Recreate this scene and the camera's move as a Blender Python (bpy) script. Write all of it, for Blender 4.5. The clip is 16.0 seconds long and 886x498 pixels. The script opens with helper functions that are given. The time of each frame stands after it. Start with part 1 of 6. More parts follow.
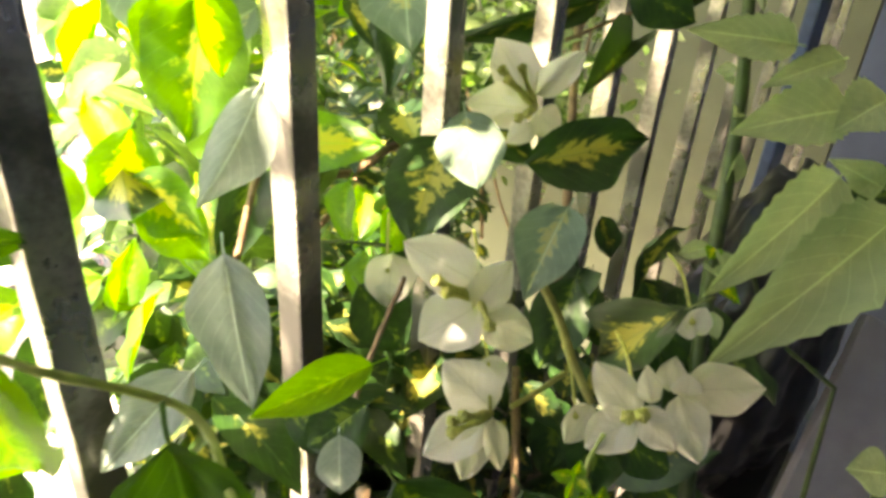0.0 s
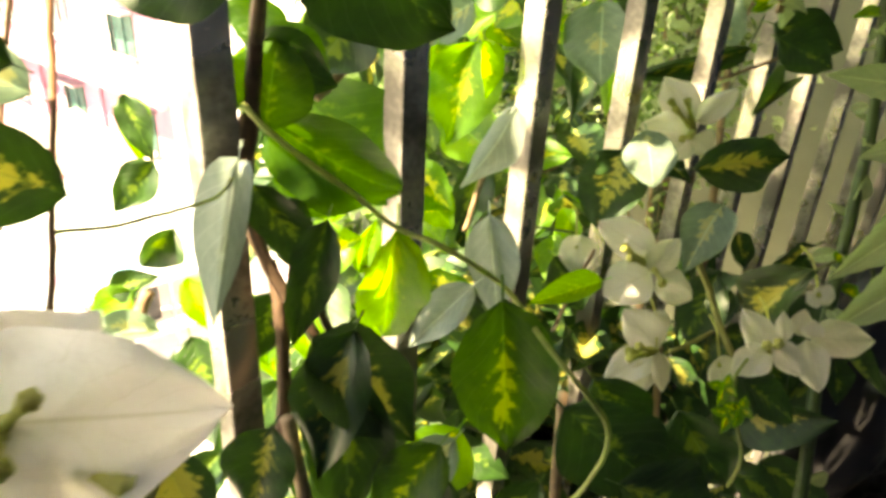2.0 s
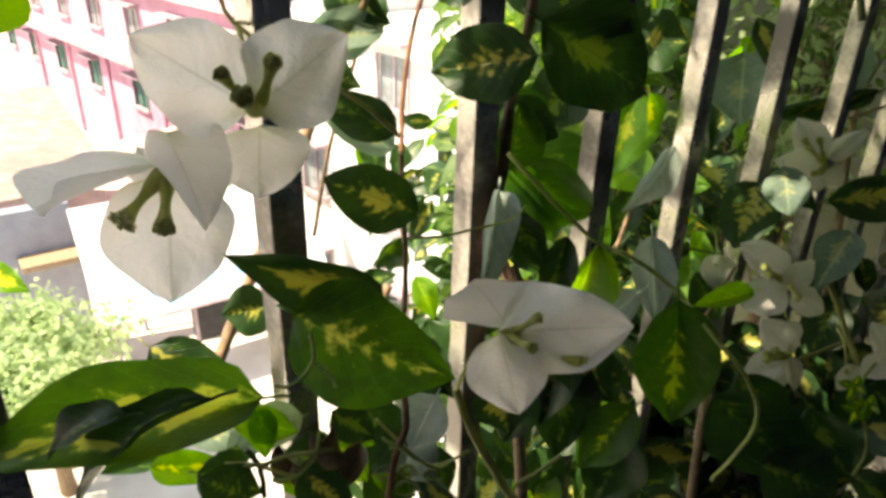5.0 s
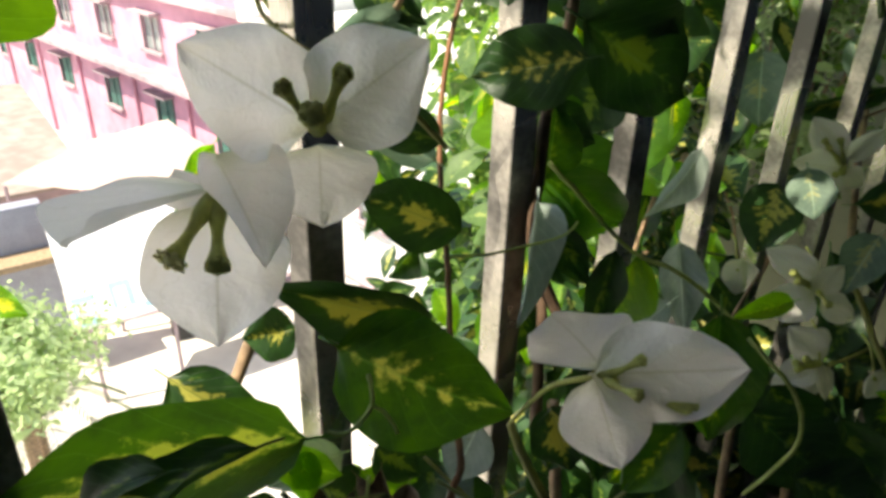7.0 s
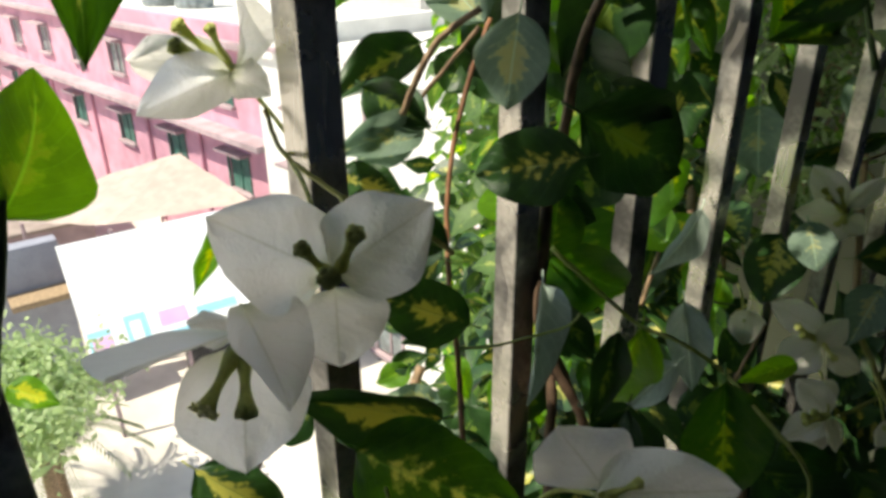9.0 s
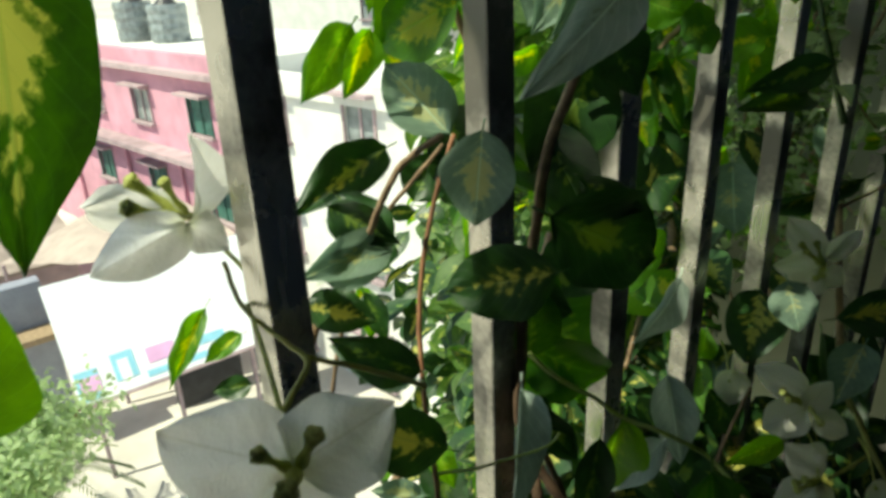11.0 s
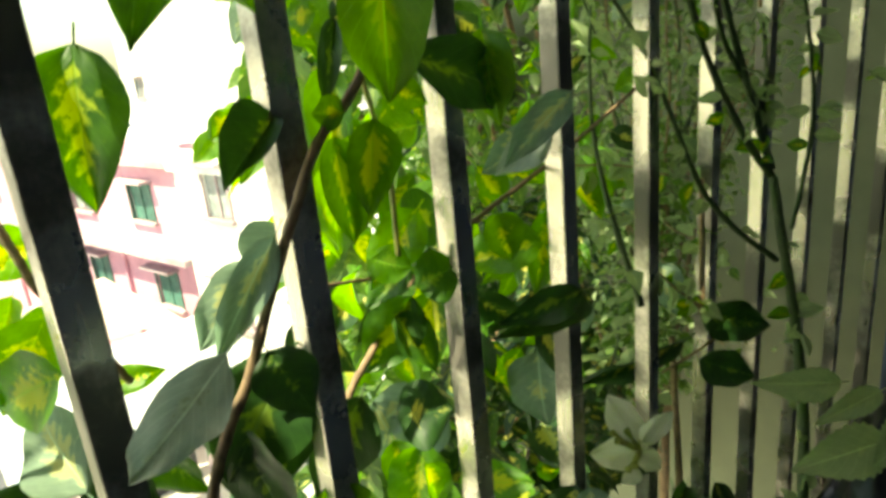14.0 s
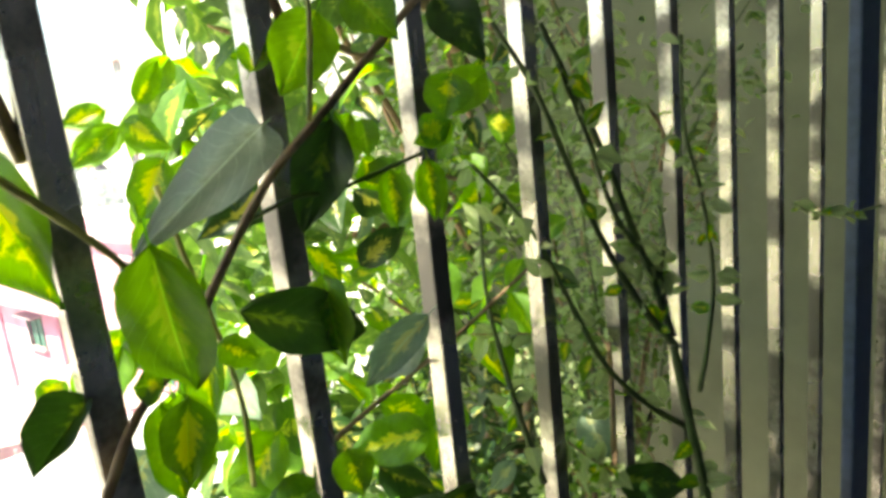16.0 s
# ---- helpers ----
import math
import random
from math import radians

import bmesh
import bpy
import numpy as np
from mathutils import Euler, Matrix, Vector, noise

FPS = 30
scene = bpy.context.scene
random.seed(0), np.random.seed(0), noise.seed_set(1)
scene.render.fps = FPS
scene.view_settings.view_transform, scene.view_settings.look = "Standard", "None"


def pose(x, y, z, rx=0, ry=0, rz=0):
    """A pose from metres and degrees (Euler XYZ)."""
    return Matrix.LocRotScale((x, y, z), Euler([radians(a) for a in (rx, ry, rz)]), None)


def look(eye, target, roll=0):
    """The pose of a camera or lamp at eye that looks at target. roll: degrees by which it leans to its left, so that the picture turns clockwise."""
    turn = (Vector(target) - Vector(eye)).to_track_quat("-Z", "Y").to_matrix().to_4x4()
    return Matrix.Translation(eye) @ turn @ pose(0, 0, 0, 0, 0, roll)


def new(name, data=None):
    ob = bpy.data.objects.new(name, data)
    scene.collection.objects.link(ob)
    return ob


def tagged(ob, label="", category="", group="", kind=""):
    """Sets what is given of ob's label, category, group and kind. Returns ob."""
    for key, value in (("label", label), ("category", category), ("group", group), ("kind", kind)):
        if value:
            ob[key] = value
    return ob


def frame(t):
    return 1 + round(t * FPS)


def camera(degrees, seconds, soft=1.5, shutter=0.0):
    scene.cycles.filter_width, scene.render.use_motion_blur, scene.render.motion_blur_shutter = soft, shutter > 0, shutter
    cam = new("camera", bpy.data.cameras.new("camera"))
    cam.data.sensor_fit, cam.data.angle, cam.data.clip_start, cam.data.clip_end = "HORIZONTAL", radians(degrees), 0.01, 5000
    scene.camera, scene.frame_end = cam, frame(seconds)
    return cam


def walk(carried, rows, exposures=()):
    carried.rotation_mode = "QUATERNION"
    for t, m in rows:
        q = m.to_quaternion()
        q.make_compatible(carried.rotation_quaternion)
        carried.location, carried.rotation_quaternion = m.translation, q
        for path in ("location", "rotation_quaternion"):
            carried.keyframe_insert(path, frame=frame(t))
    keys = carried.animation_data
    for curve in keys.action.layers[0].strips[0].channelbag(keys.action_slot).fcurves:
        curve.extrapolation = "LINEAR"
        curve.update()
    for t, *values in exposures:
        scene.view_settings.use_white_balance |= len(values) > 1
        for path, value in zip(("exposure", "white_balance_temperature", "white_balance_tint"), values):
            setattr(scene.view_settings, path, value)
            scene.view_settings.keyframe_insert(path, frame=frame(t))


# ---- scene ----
cam = camera(65.31, 16.0, soft=3.4, shutter=0.4)
PATH = [
    (0.0, 0.1914, 0.1545, 1.2023, 34.79, -29.14, 4.22),
    (0.5, 0.2038, 0.1195, 1.2104, 37.29, -28.48, 4.11),
    (1.0, 0.2103, 0.0821, 1.2168, 40.37, -27.87, 3.44),
    (1.5, 0.2198, 0.0578, 1.2218, 42.30, -27.26, 3.51),
    (2.0, 0.2306, 0.0270, 1.2276, 45.04, -27.09, 3.23),
    (2.5, 0.2344, 0.0041, 1.2315, 47.06, -27.68, 2.77),
    (3.0, 0.2404, -0.0167, 1.2324, 48.37, -27.95, 2.78),
    (3.5, 0.2434, -0.0334, 1.2438, 50.32, -27.45, 2.19),
    (4.0, 0.2454, -0.0505, 1.2499, 51.61, -27.13, 2.02),
    (4.5, 0.2609, -0.0670, 1.2643, 53.55, -26.15, 1.47),
    (7.0, 0.2230, -0.0795, 1.2621, 51.34, -26.35, 1.70),
    (7.5, 0.2259, -0.0813, 1.2682, 51.78, -26.01, 1.40),
    (8.0, 0.2252, -0.0855, 1.2780, 52.16, -25.44, 0.82),
    (8.5, 0.2256, -0.0821, 1.2867, 52.38, -24.80, 0.12),
    (11.0, 0.2126, -0.0606, 1.3275, 51.25, -22.73, -2.61),
    (11.5, 0.2145, -0.0419, 1.3429, 50.45, -21.53, -3.53),
    (12.0, 0.2210, -0.0211, 1.3546, 49.61, -20.53, -4.41),
    (12.5, 0.2286, 0.0078, 1.3692, 48.46, -19.96, -4.44),
    (13.0, 0.2340, 0.0311, 1.3796, 47.64, -19.41, -5.04),
    (13.5, 0.2456, 0.0556, 1.3987, 47.22, -18.84, -5.07),
    (14.0, 0.2564, 0.0745, 1.4175, 46.99, -17.89, -5.57),
    (14.5, 0.2735, 0.0877, 1.4477, 48.43, -17.49, -6.51),
    (15.0, 0.2963, 0.1042, 1.4669, 48.32, -15.80, -6.46),
    (15.5, 0.3018, 0.1252, 1.4821, 46.67, -13.94, -6.04),
    (16.0, 0.3029, 0.1449, 1.4928, 45.98, -12.26, -6.20),
]


def aimed(x, y, z, yaw, pitch, roll):
    a, b = radians(yaw), radians(pitch)
    way = Vector((-math.sin(a) * math.cos(b), math.cos(a) * math.cos(b), math.sin(b)))
    return look((x, y, z), Vector((x, y, z)) + way, roll)


EXPOSURES = [
    (0.0, 3.3, 9000.0, 15.0), (1.5, 3.15, 10600.0, 10.0), (3.0, 2.5, 9500.0, 10.0), (4.5, 1.6, 8300.0, 11.0), (7.0, 1.25, 7200.0, 8.0),
    (8.5, 0.80, 7000.0, 6.0), (11.0, 0.42, 7000.0, -10.0), (11.5, 0.78, 7400.0, -18.0), (12.5, 1.25, 8900.0, -18.0), (14.0, 1.76, 8700.0, -12.0), (16.0, 2.25, 7800.0, 4.0)]
walk(cam, [(t, aimed(*row)) for t, *row in PATH], EXPOSURES)

# ---- light ----
SUN = Vector((-0.13, -0.50, 0.85)).normalized()
world = bpy.data.worlds.new("sky")
scene.world = world
world.use_nodes = True
wn = world.node_tree.nodes
sky = wn.new("ShaderNodeTexSky")
sky.sky_type, sky.sun_disc = "NISHITA", False
sky.sun_elevation = math.asin(SUN.z)
sky.sun_rotation = math.atan2(SUN.x, SUN.y)
world.node_tree.links.new(sky.outputs[0], wn["Background"].inputs[0])
wn["Background"].inputs[1].default_value = 0.12
lamp = bpy.data.lights.new("sun", "SUN")
lamp.energy, lamp.angle, lamp.color = 4.6, radians(0.6), (1.0, 0.94, 0.84)
sun = new("sun", lamp)
sun.matrix_world = look((0, 0, 10), Vector((0, 0, 10)) - SUN)


# ---- materials ----
class Nodes:
    """A short way to write node trees."""

    def __init__(self, name):
        self.mat = bpy.data.materials.new(name)
        self.mat.use_nodes = True
        self.tree = self.mat.node_tree
        self.bsdf = self.tree.nodes["Principled BSDF"]
        self.out = self.tree.nodes["Material Output"]

    def add(self, kind):
        return self.tree.nodes.new("ShaderNode" + kind)

    def put(self, socket, value):
        if isinstance(value, bpy.types.NodeSocket):
            self.tree.links.new(value, socket)
        elif isinstance(value, tuple) and len(value) == 3 and socket.type == "RGBA":
            socket.default_value = (*value, 1)
        else:
            socket.default_value = value

    def math(self, op, a, b=0.0, c=0.0):
        node = self.add("Math")
        node.operation = op
        for socket, value in zip(node.inputs, (a, b, c)):
            self.put(socket, value)
        return node.outputs[0]

    def smooth(self, x, lo, hi, a=0.0, b=1.0):
        node = self.add("MapRange")
        node.interpolation_type = "SMOOTHSTEP"
        for socket, value in zip(node.inputs, (x, lo, hi, a, b)):
            self.put(socket, value)
        return node.outputs[0]

    def mix(self, f, a, b):
        node = self.add("Mix")
        node.data_type = "RGBA"
        self.put(node.inputs[0], f), self.put(node.inputs[6], a), self.put(node.inputs[7], b)
        return node.outputs[2]

    def noise(self, scale, detail=3.0, rough=0.5, vector=None):
        node = self.add("TexNoise")
        node.inputs["Scale"].default_value, node.inputs["Detail"].default_value, node.inputs["Roughness"].default_value = scale, detail, rough
        self.put(node.inputs["Vector"], vector if vector is not None else self.coord("Object"))
        return node.outputs["Fac"]

    def coord(self, name):
        return self.add("TexCoord").outputs[name]

    def bump(self, height, strength, distance=0.001):
        node = self.add("Bump")
        node.inputs["Strength"].default_value, node.inputs["Distance"].default_value = strength, distance
        self.put(node.inputs["Height"], height)
        self.put(self.bsdf.inputs["Normal"], node.outputs[0])
        return node.outputs[0]

    def surface(self, color, rough, metal=0.0):
        self.put(self.bsdf.inputs["Base Color"], color)
        self.put(self.bsdf.inputs["Roughness"], rough)
        self.put(self.bsdf.inputs["Metallic"], metal)

    def thin(self, color, share, normal=None):
        """Lets light through a thin sheet."""
        glow, both = self.add("BsdfTranslucent"), self.add("MixShader")
        self.put(glow.inputs[0], color)
        if normal is not None:
            self.put(glow.inputs["Normal"], normal)
        self.put(both.inputs[0], share)
        self.tree.links.new(self.bsdf.outputs[0], both.inputs[1])
        self.tree.links.new(glow.outputs[0], both.inputs[2])
        self.tree.links.new(both.outputs[0], self.out.inputs[0])


def plain(name, color, rough=0.6, metal=0.0, grain=30.0, spread=0.25, bump=0.3, dirt=None, thin=0.0):
    """Paint, plaster, bark: two scales of variation and a fine relief."""
    n = Nodes(name)
    fine, wide = n.noise(grain, 5), n.noise(grain / 9, 3)
    low = tuple(c * (1 - spread) for c in color)
    high = tuple(min(1, c * (1 + spread * 0.6)) for c in color)
    shade = n.mix(n.smooth(n.math("ADD", n.math("MULTIPLY", fine, 0.5), n.math("MULTIPLY", wide, 0.5)), 0.35, 0.65), low, high)
    if dirt:
        shade = n.mix(n.smooth(wide, 0.52, 0.72, 0, 0.7), shade, dirt)
    n.surface(shade, rough, metal)
    n.bump(fine, bump)
    if thin:
        n.thin(shade, thin)
    return n.mat


def leaf_material(name, green, light, yellow, amount, share, rough=0.38, pale_veins=0.25, glow=0.08):
    """A leaf: green blade with a jagged pale heart that runs out along the side veins."""
    n = Nodes(name)
    uv = n.add("SeparateXYZ")
    n.put(uv.inputs[0], n.coord("UV"))
    seed = n.math("FRACT", n.math("ADD", n.add("ObjectInfo").outputs["Random"], n.add("NewGeometry").outputs["Random Per Island"]))
    u, v = uv.outputs[0], uv.outputs[1]
    side = n.math("ABSOLUTE", n.math("SUBTRACT", n.math("MULTIPLY", u, 2.0), 1.0))
    place = n.add("CombineXYZ")
    n.put(place.inputs[0], n.math("ADD", u, n.math("MULTIPLY", seed, 37.0)))
    n.put(place.inputs[1], n.math("MULTIPLY", v, 1.6))
    n.put(place.inputs[2], n.math("MULTIPLY", seed, 91.0))
    where = place.outputs[0]
    rough_edge, wide = n.noise(8.0, 6, 0.72, where), n.noise(2.6, 2, 0.5, where)
    slant = n.math("SUBTRACT", n.math("MULTIPLY", v, 8.0), n.math("MULTIPLY", side, 2.6))
    saw = n.math("ABSOLUTE", n.math("SUBTRACT", n.math("FRACT", n.math("ADD", slant, seed)), 0.5))
    heart = n.math("SINE", n.math("MULTIPLY", n.smooth(v, -0.12, 0.98), math.pi))
    reach = n.math("MULTIPLY", heart, n.math("MULTIPLY", amount, n.math("ADD", 0.45, n.math("MULTIPLY", seed, 0.9))))
    edge = n.math("ADD", side, n.math("ADD", n.math("MULTIPLY", saw, -0.45), n.math("ADD", n.math("MULTIPLY", rough_edge, 1.15), n.math("MULTIPLY", wide, 1.3))))
    mask = n.smooth(n.math("SUBTRACT", n.math("ADD", reach, 0.93), edge), -0.03, 0.03)
    blade = n.mix(n.smooth(n.noise(3.0, 4, 0.6, where), 0.35, 0.7), green, light)
    midway = n.mix(n.smooth(rough_edge, 0.45, 0.62, 0, 0.35), blade, light)
    lime = n.smooth(n.math("SUBTRACT", n.math("ADD", reach, 1.04), edge), -0.05, 0.05, 0, 0.75)
    midway = n.mix(lime, midway, tuple(0.35 * y + 0.75 * g for y, g in zip(yellow, light)))
    color = n.mix(mask, midway, n.mix(wide, yellow, tuple(min(1, c * 0.75) for c in yellow)))
    rib = n.smooth(side, 0.015, 0.05, 1, 0)
    vein = n.smooth(n.math("ABSOLUTE", n.math("SUBTRACT", n.math("FRACT", slant), 0.5)), 0.0, 0.05, 1, 0)
    lines = n.math("MAXIMUM", rib, n.math("MULTIPLY", vein, 0.5))
    color = n.mix(n.math("MULTIPLY", lines, pale_veins), color, tuple(min(1, c * 2.2 + 0.03) for c in light))
    n.surface(color, n.math("ADD", rough, n.math("MULTIPLY", wide, 0.12)))
    normal = n.bump(n.math("SUBTRACT", n.math("MULTIPLY", rough_edge, 0.25), lines), 0.5, 0.0008)
    lit = n.add("HueSaturation")
    lit.inputs["Saturation"].default_value, lit.inputs["Value"].default_value = 1.15, 3.0
    n.put(lit.inputs["Color"], color)
    warm = n.mix(glow, lit.outputs[0], (0.45, 0.62, 0.04))
    n.thin(warm, share, normal)
    return n.mat


def bract_material(name, cream):
    """A papery white bract: fine branching veins, puckered between them."""
    n = Nodes(name)
    uv = n.add("SeparateXYZ")
    n.put(uv.inputs[0], n.coord("UV"))
    u, v = uv.outputs[0], uv.outputs[1]
    random_one = n.add("ObjectInfo").outputs["Random"]
    side = n.math("ABSOLUTE", n.math("SUBTRACT", n.math("MULTIPLY", u, 2.0), 1.0))
    place = n.add("CombineXYZ")
    n.put(place.inputs[0], n.math("ADD", u, n.math("MULTIPLY", random_one, 17.0)))
    n.put(place.inputs[1], n.math("MULTIPLY", v, 1.4))
    grain, wander = n.noise(26.0, 5, 0.6, place.outputs[0]), n.noise(4.0, 3, 0.5, place.outputs[0])
    slant = n.math("ADD", n.math("MULTIPLY", v, 5.5), n.math("MULTIPLY", side, -2.2))
    slant = n.math("ADD", slant, n.math("MULTIPLY", wander, 1.5))
    away = n.math("ABSOLUTE", n.math("SUBTRACT", n.math("FRACT", slant), 0.5))
    vein = n.smooth(away, 0.0, 0.04, 1, 0)
    rib = n.smooth(side, 0.008, 0.04, 1, 0)
    cells = n.add("TexVoronoi")
    cells.feature = "DISTANCE_TO_EDGE"
    cells.inputs["Scale"].default_value = 13.0
    n.put(cells.inputs["Vector"], place.outputs[0])
    net = n.smooth(cells.outputs["Distance"], 0.0, 0.06, 1, 0)
    lines = n.math("MAXIMUM", rib, n.math("MAXIMUM", n.math("MULTIPLY", vein, 0.55), n.math("MULTIPLY", net, 0.10)))
    white = n.mix(grain, (0.90, 0.875, 0.875), (0.95, 0.93, 0.93))
    white = n.mix(n.math("MULTIPLY_ADD", random_one, cream, cream * 0.25), white, (0.78, 0.76, 0.50))
    white = n.mix(n.smooth(v, 0.0, 0.28, 0.5, 0), white, (0.55, 0.62, 0.28))
    color = n.mix(n.math("MULTIPLY", lines, 0.48), white, (0.52, 0.50, 0.36))
    n.surface(color, 0.62)
    pucker = n.math("ADD", n.smooth(away, 0.0, 0.5, 0, 1), n.math("MULTIPLY", n.smooth(cells.outputs["Distance"], 0, 0.4), 0.6))
    normal = n.bump(n.math("ADD", pucker, n.math("MULTIPLY", n.math("ADD", wander, grain), 0.5)), 0.32, 0.0004)
    n.thin(n.mix(0.3, color, (0.97, 0.96, 0.93)), 0.7, normal)
    return n.mat


def bar_material():
    """Dull bare steel tube with streaks, specks of rust, dust and long brown patches, part dirt, part painted leaf
    shadow.
    """
    n = Nodes("worn_steel")
    shift = n.add("CombineXYZ")
    n.put(shift.inputs[2], n.math("MULTIPLY", n.add("ObjectInfo").outputs["Random"], 40.0))
    scale = n.add("Mapping")
    n.put(scale.inputs["Location"], shift.outputs[0])
    scale.inputs["Scale"].default_value = (1, 1, 0.12)
    n.put(scale.inputs[0], n.coord("Object"))
    long = n.add("Mapping")
    n.put(long.inputs["Location"], shift.outputs[0])
    long.inputs["Scale"].default_value = (0.6, 0.6, 1)
    n.put(long.inputs[0], n.coord("Object"))
    streak, fine, wide = n.noise(110, 3, 0.5, scale.outputs[0]), n.noise(220, 6, 0.65), n.noise(24, 3, 0.5, long.outputs[0])
    patch = n.noise(8, 3, 0.55, long.outputs[0])
    color = n.mix(streak, (0.48, 0.45, 0.395), (0.66, 0.62, 0.55))
    rust = n.smooth(n.math("ADD", fine, n.math("MULTIPLY", wide, 0.6)), 0.95, 1.09, 0, 0.55)
    color = n.mix(rust, color, (0.13, 0.095, 0.07))
    dust = n.smooth(wide, 0.46, 0.75, 0, 0.5)
    color = n.mix(dust, color, (0.55, 0.50, 0.41))
    # dark patches: some dirt, some leaf shadow put into the colour
    dirt_shade = n.smooth(n.math("ADD", patch, n.math("MULTIPLY", fine, 0.12)), 0.52, 0.63, 0, 0.8)
    color = n.mix(dirt_shade, color, (0.045, 0.038, 0.032))
    n.surface(color, n.math("ADD", 0.16, n.math("ADD", n.math("MULTIPLY", streak, 0.18), n.math("MULTIPLY", n.math("MAXIMUM", rust, dirt_shade), 0.3))))
    n.put(n.bsdf.inputs["Metallic"], n.math("MAXIMUM", 0.15, n.math("SUBTRACT", 0.88, n.math("ADD", n.math("MULTIPLY", n.math("MAXIMUM", rust, dirt_shade), 0.6), n.math("MULTIPLY", dust, 0.4)))))
    n.bump(fine, 0.25, 0.0005)
    return n.mat


VARIEGATED = leaf_material("variegated_leaf", (0.010, 0.036, 0.010), (0.024, 0.070, 0.014), (0.46, 0.44, 0.10), 0.46, 0.13)
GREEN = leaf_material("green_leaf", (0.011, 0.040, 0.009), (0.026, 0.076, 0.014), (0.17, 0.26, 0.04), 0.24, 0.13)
UNDER = leaf_material("leaf_underside", (0.11, 0.17, 0.125), (0.15, 0.22, 0.155), (0.36, 0.38, 0.18), 0.5, 0.25, 0.6, 0.5)
# lighter yellow-green copy for leaves with sun on or through them
BRIGHT = leaf_material("sunlit_young_leaf", (0.045, 0.14, 0.012), (0.09, 0.22, 0.02), (0.46, 0.48, 0.06), 0.48, 0.5, glow=0.25)
SOFT = leaf_material("soft_serrated_leaf", (0.25, 0.32, 0.17), (0.31, 0.38, 0.20), (0.33, 0.40, 0.20), 0.1, 0.3, 0.65, 0.35)
TREE = leaf_material("tree_leaf", (0.050, 0.105, 0.028), (0.100, 0.175, 0.045), (0.28, 0.33, 0.09), 0.2, 0.40, 0.5, glow=0.15)
BOLD = leaf_material("boldly_variegated_leaf", (0.014, 0.055, 0.010), (0.045, 0.12, 0.016), (0.50, 0.50, 0.13), 0.40, 0.36, glow=0.12)
LUSH = leaf_material("broadly_variegated_leaf", (0.012, 0.048, 0.010), (0.040, 0.11, 0.016), (0.42, 0.47, 0.10), 0.78, 0.36, glow=0.15)
# second sunlit copy, nearly without pattern; its colour holds the light
SUNLIT = leaf_material("plain_sunlit_leaf", (0.065, 0.17, 0.018), (0.11, 0.25, 0.03), (0.22, 0.34, 0.05), 0.3, 0.52, 0.42, 0.4, glow=0.3)
# the green leaf lightened in colour where it catches light
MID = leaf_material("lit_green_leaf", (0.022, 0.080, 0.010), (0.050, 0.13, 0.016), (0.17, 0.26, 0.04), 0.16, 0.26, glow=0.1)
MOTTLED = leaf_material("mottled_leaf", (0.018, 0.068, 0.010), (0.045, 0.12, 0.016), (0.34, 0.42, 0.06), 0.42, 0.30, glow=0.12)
# grey-green raised to paint in the sky's sheen on the blade
GREYED = leaf_material("silvery_sheen_leaf", (0.24, 0.30, 0.26), (0.33, 0.39, 0.34), (0.27, 0.32, 0.24), 0.15, 0.16, 0.45, 0.5)
BRACT = bract_material("white_bract", 0.08)
IVORY = bract_material("ivory_bract", 0.6)
STEEL = bar_material()
BLUE = plain("blue_paint", (0.05, 0.085, 0.17), 0.45, 0, 60, 0.3)
WOOD = plain("brown_stem", (0.32, 0.215, 0.125), 0.75, 0, 180, 0.45, 0.6)
TWIG = plain("green_stem", (0.05, 0.09, 0.022), 0.5, 0, 150, 0.35, 0.3)
RUST = plain("reddish_stem", (0.27, 0.125, 0.06), 0.65, 0, 180, 0.4, 0.2)
# darker stem colour, with the shade among the leaves painted in
SHADED_STEM = plain("shaded_stem", (0.13, 0.078, 0.046), 0.75, 0, 160, 0.45, 0.6)
LIME = plain("lime_tendril", (0.42, 0.52, 0.16), 0.5, 0, 200, 0.25, 0.08, None, 0.35)
PALE = plain("pale_stalk", (0.42, 0.43, 0.13), 0.5, 0, 150, 0.3, 0.1, None, 0.25)
TUBE = plain("flower_tube", (0.58, 0.62, 0.20), 0.55, 0, 300, 0.3, 0.06, None, 0.45)
CREAM = plain("cream_floret", (0.84, 0.83, 0.46), 0.6, 0, 300, 0.15, 0.06, None, 0.4)
WALL = plain("painted_plaster", (0.155, 0.172, 0.108), 0.85, 0, 14, 0.16, 0.4, (0.11, 0.125, 0.075))
# dark to cut bounce light, blue to tint what the bars reflect
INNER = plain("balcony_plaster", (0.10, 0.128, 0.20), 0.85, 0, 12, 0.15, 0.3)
# pale so that the unseen ceiling throws light down on the leaves
PALE_CEILING = plain("pale_bounce_ceiling", (0.55, 0.55, 0.52), 0.9, 0, 10, 0.1, 0.3)
FLOOR = plain("cement_floor", (0.14, 0.135, 0.13), 0.7, 0, 20, 0.3, 0.4)
PINK = plain("pink_render", (0.64, 0.33, 0.42), 0.9, 0, 1.2, 0.25, 0.4, (0.46, 0.24, 0.30))
TRIM = plain("dusty_trim", (0.42, 0.32, 0.34), 0.9, 0, 2.0, 0.3, 0.4)
SHUTTER = plain("green_shutter", (0.06, 0.16, 0.13), 0.6, 0, 5, 0.4)
# near black for indoor shade put in as solid boxes, and for lids
DARK = plain("dark_shade_and_lid", (0.03, 0.03, 0.035), 0.5, 0, 4, 0.4)
GLASS = plain("dusty_glass", (0.26, 0.29, 0.29), 0.2, 0, 4, 0.4)
WHITE = plain("white_render", (0.75, 0.74, 0.70), 0.9, 0, 1.5, 0.12, 0.3)
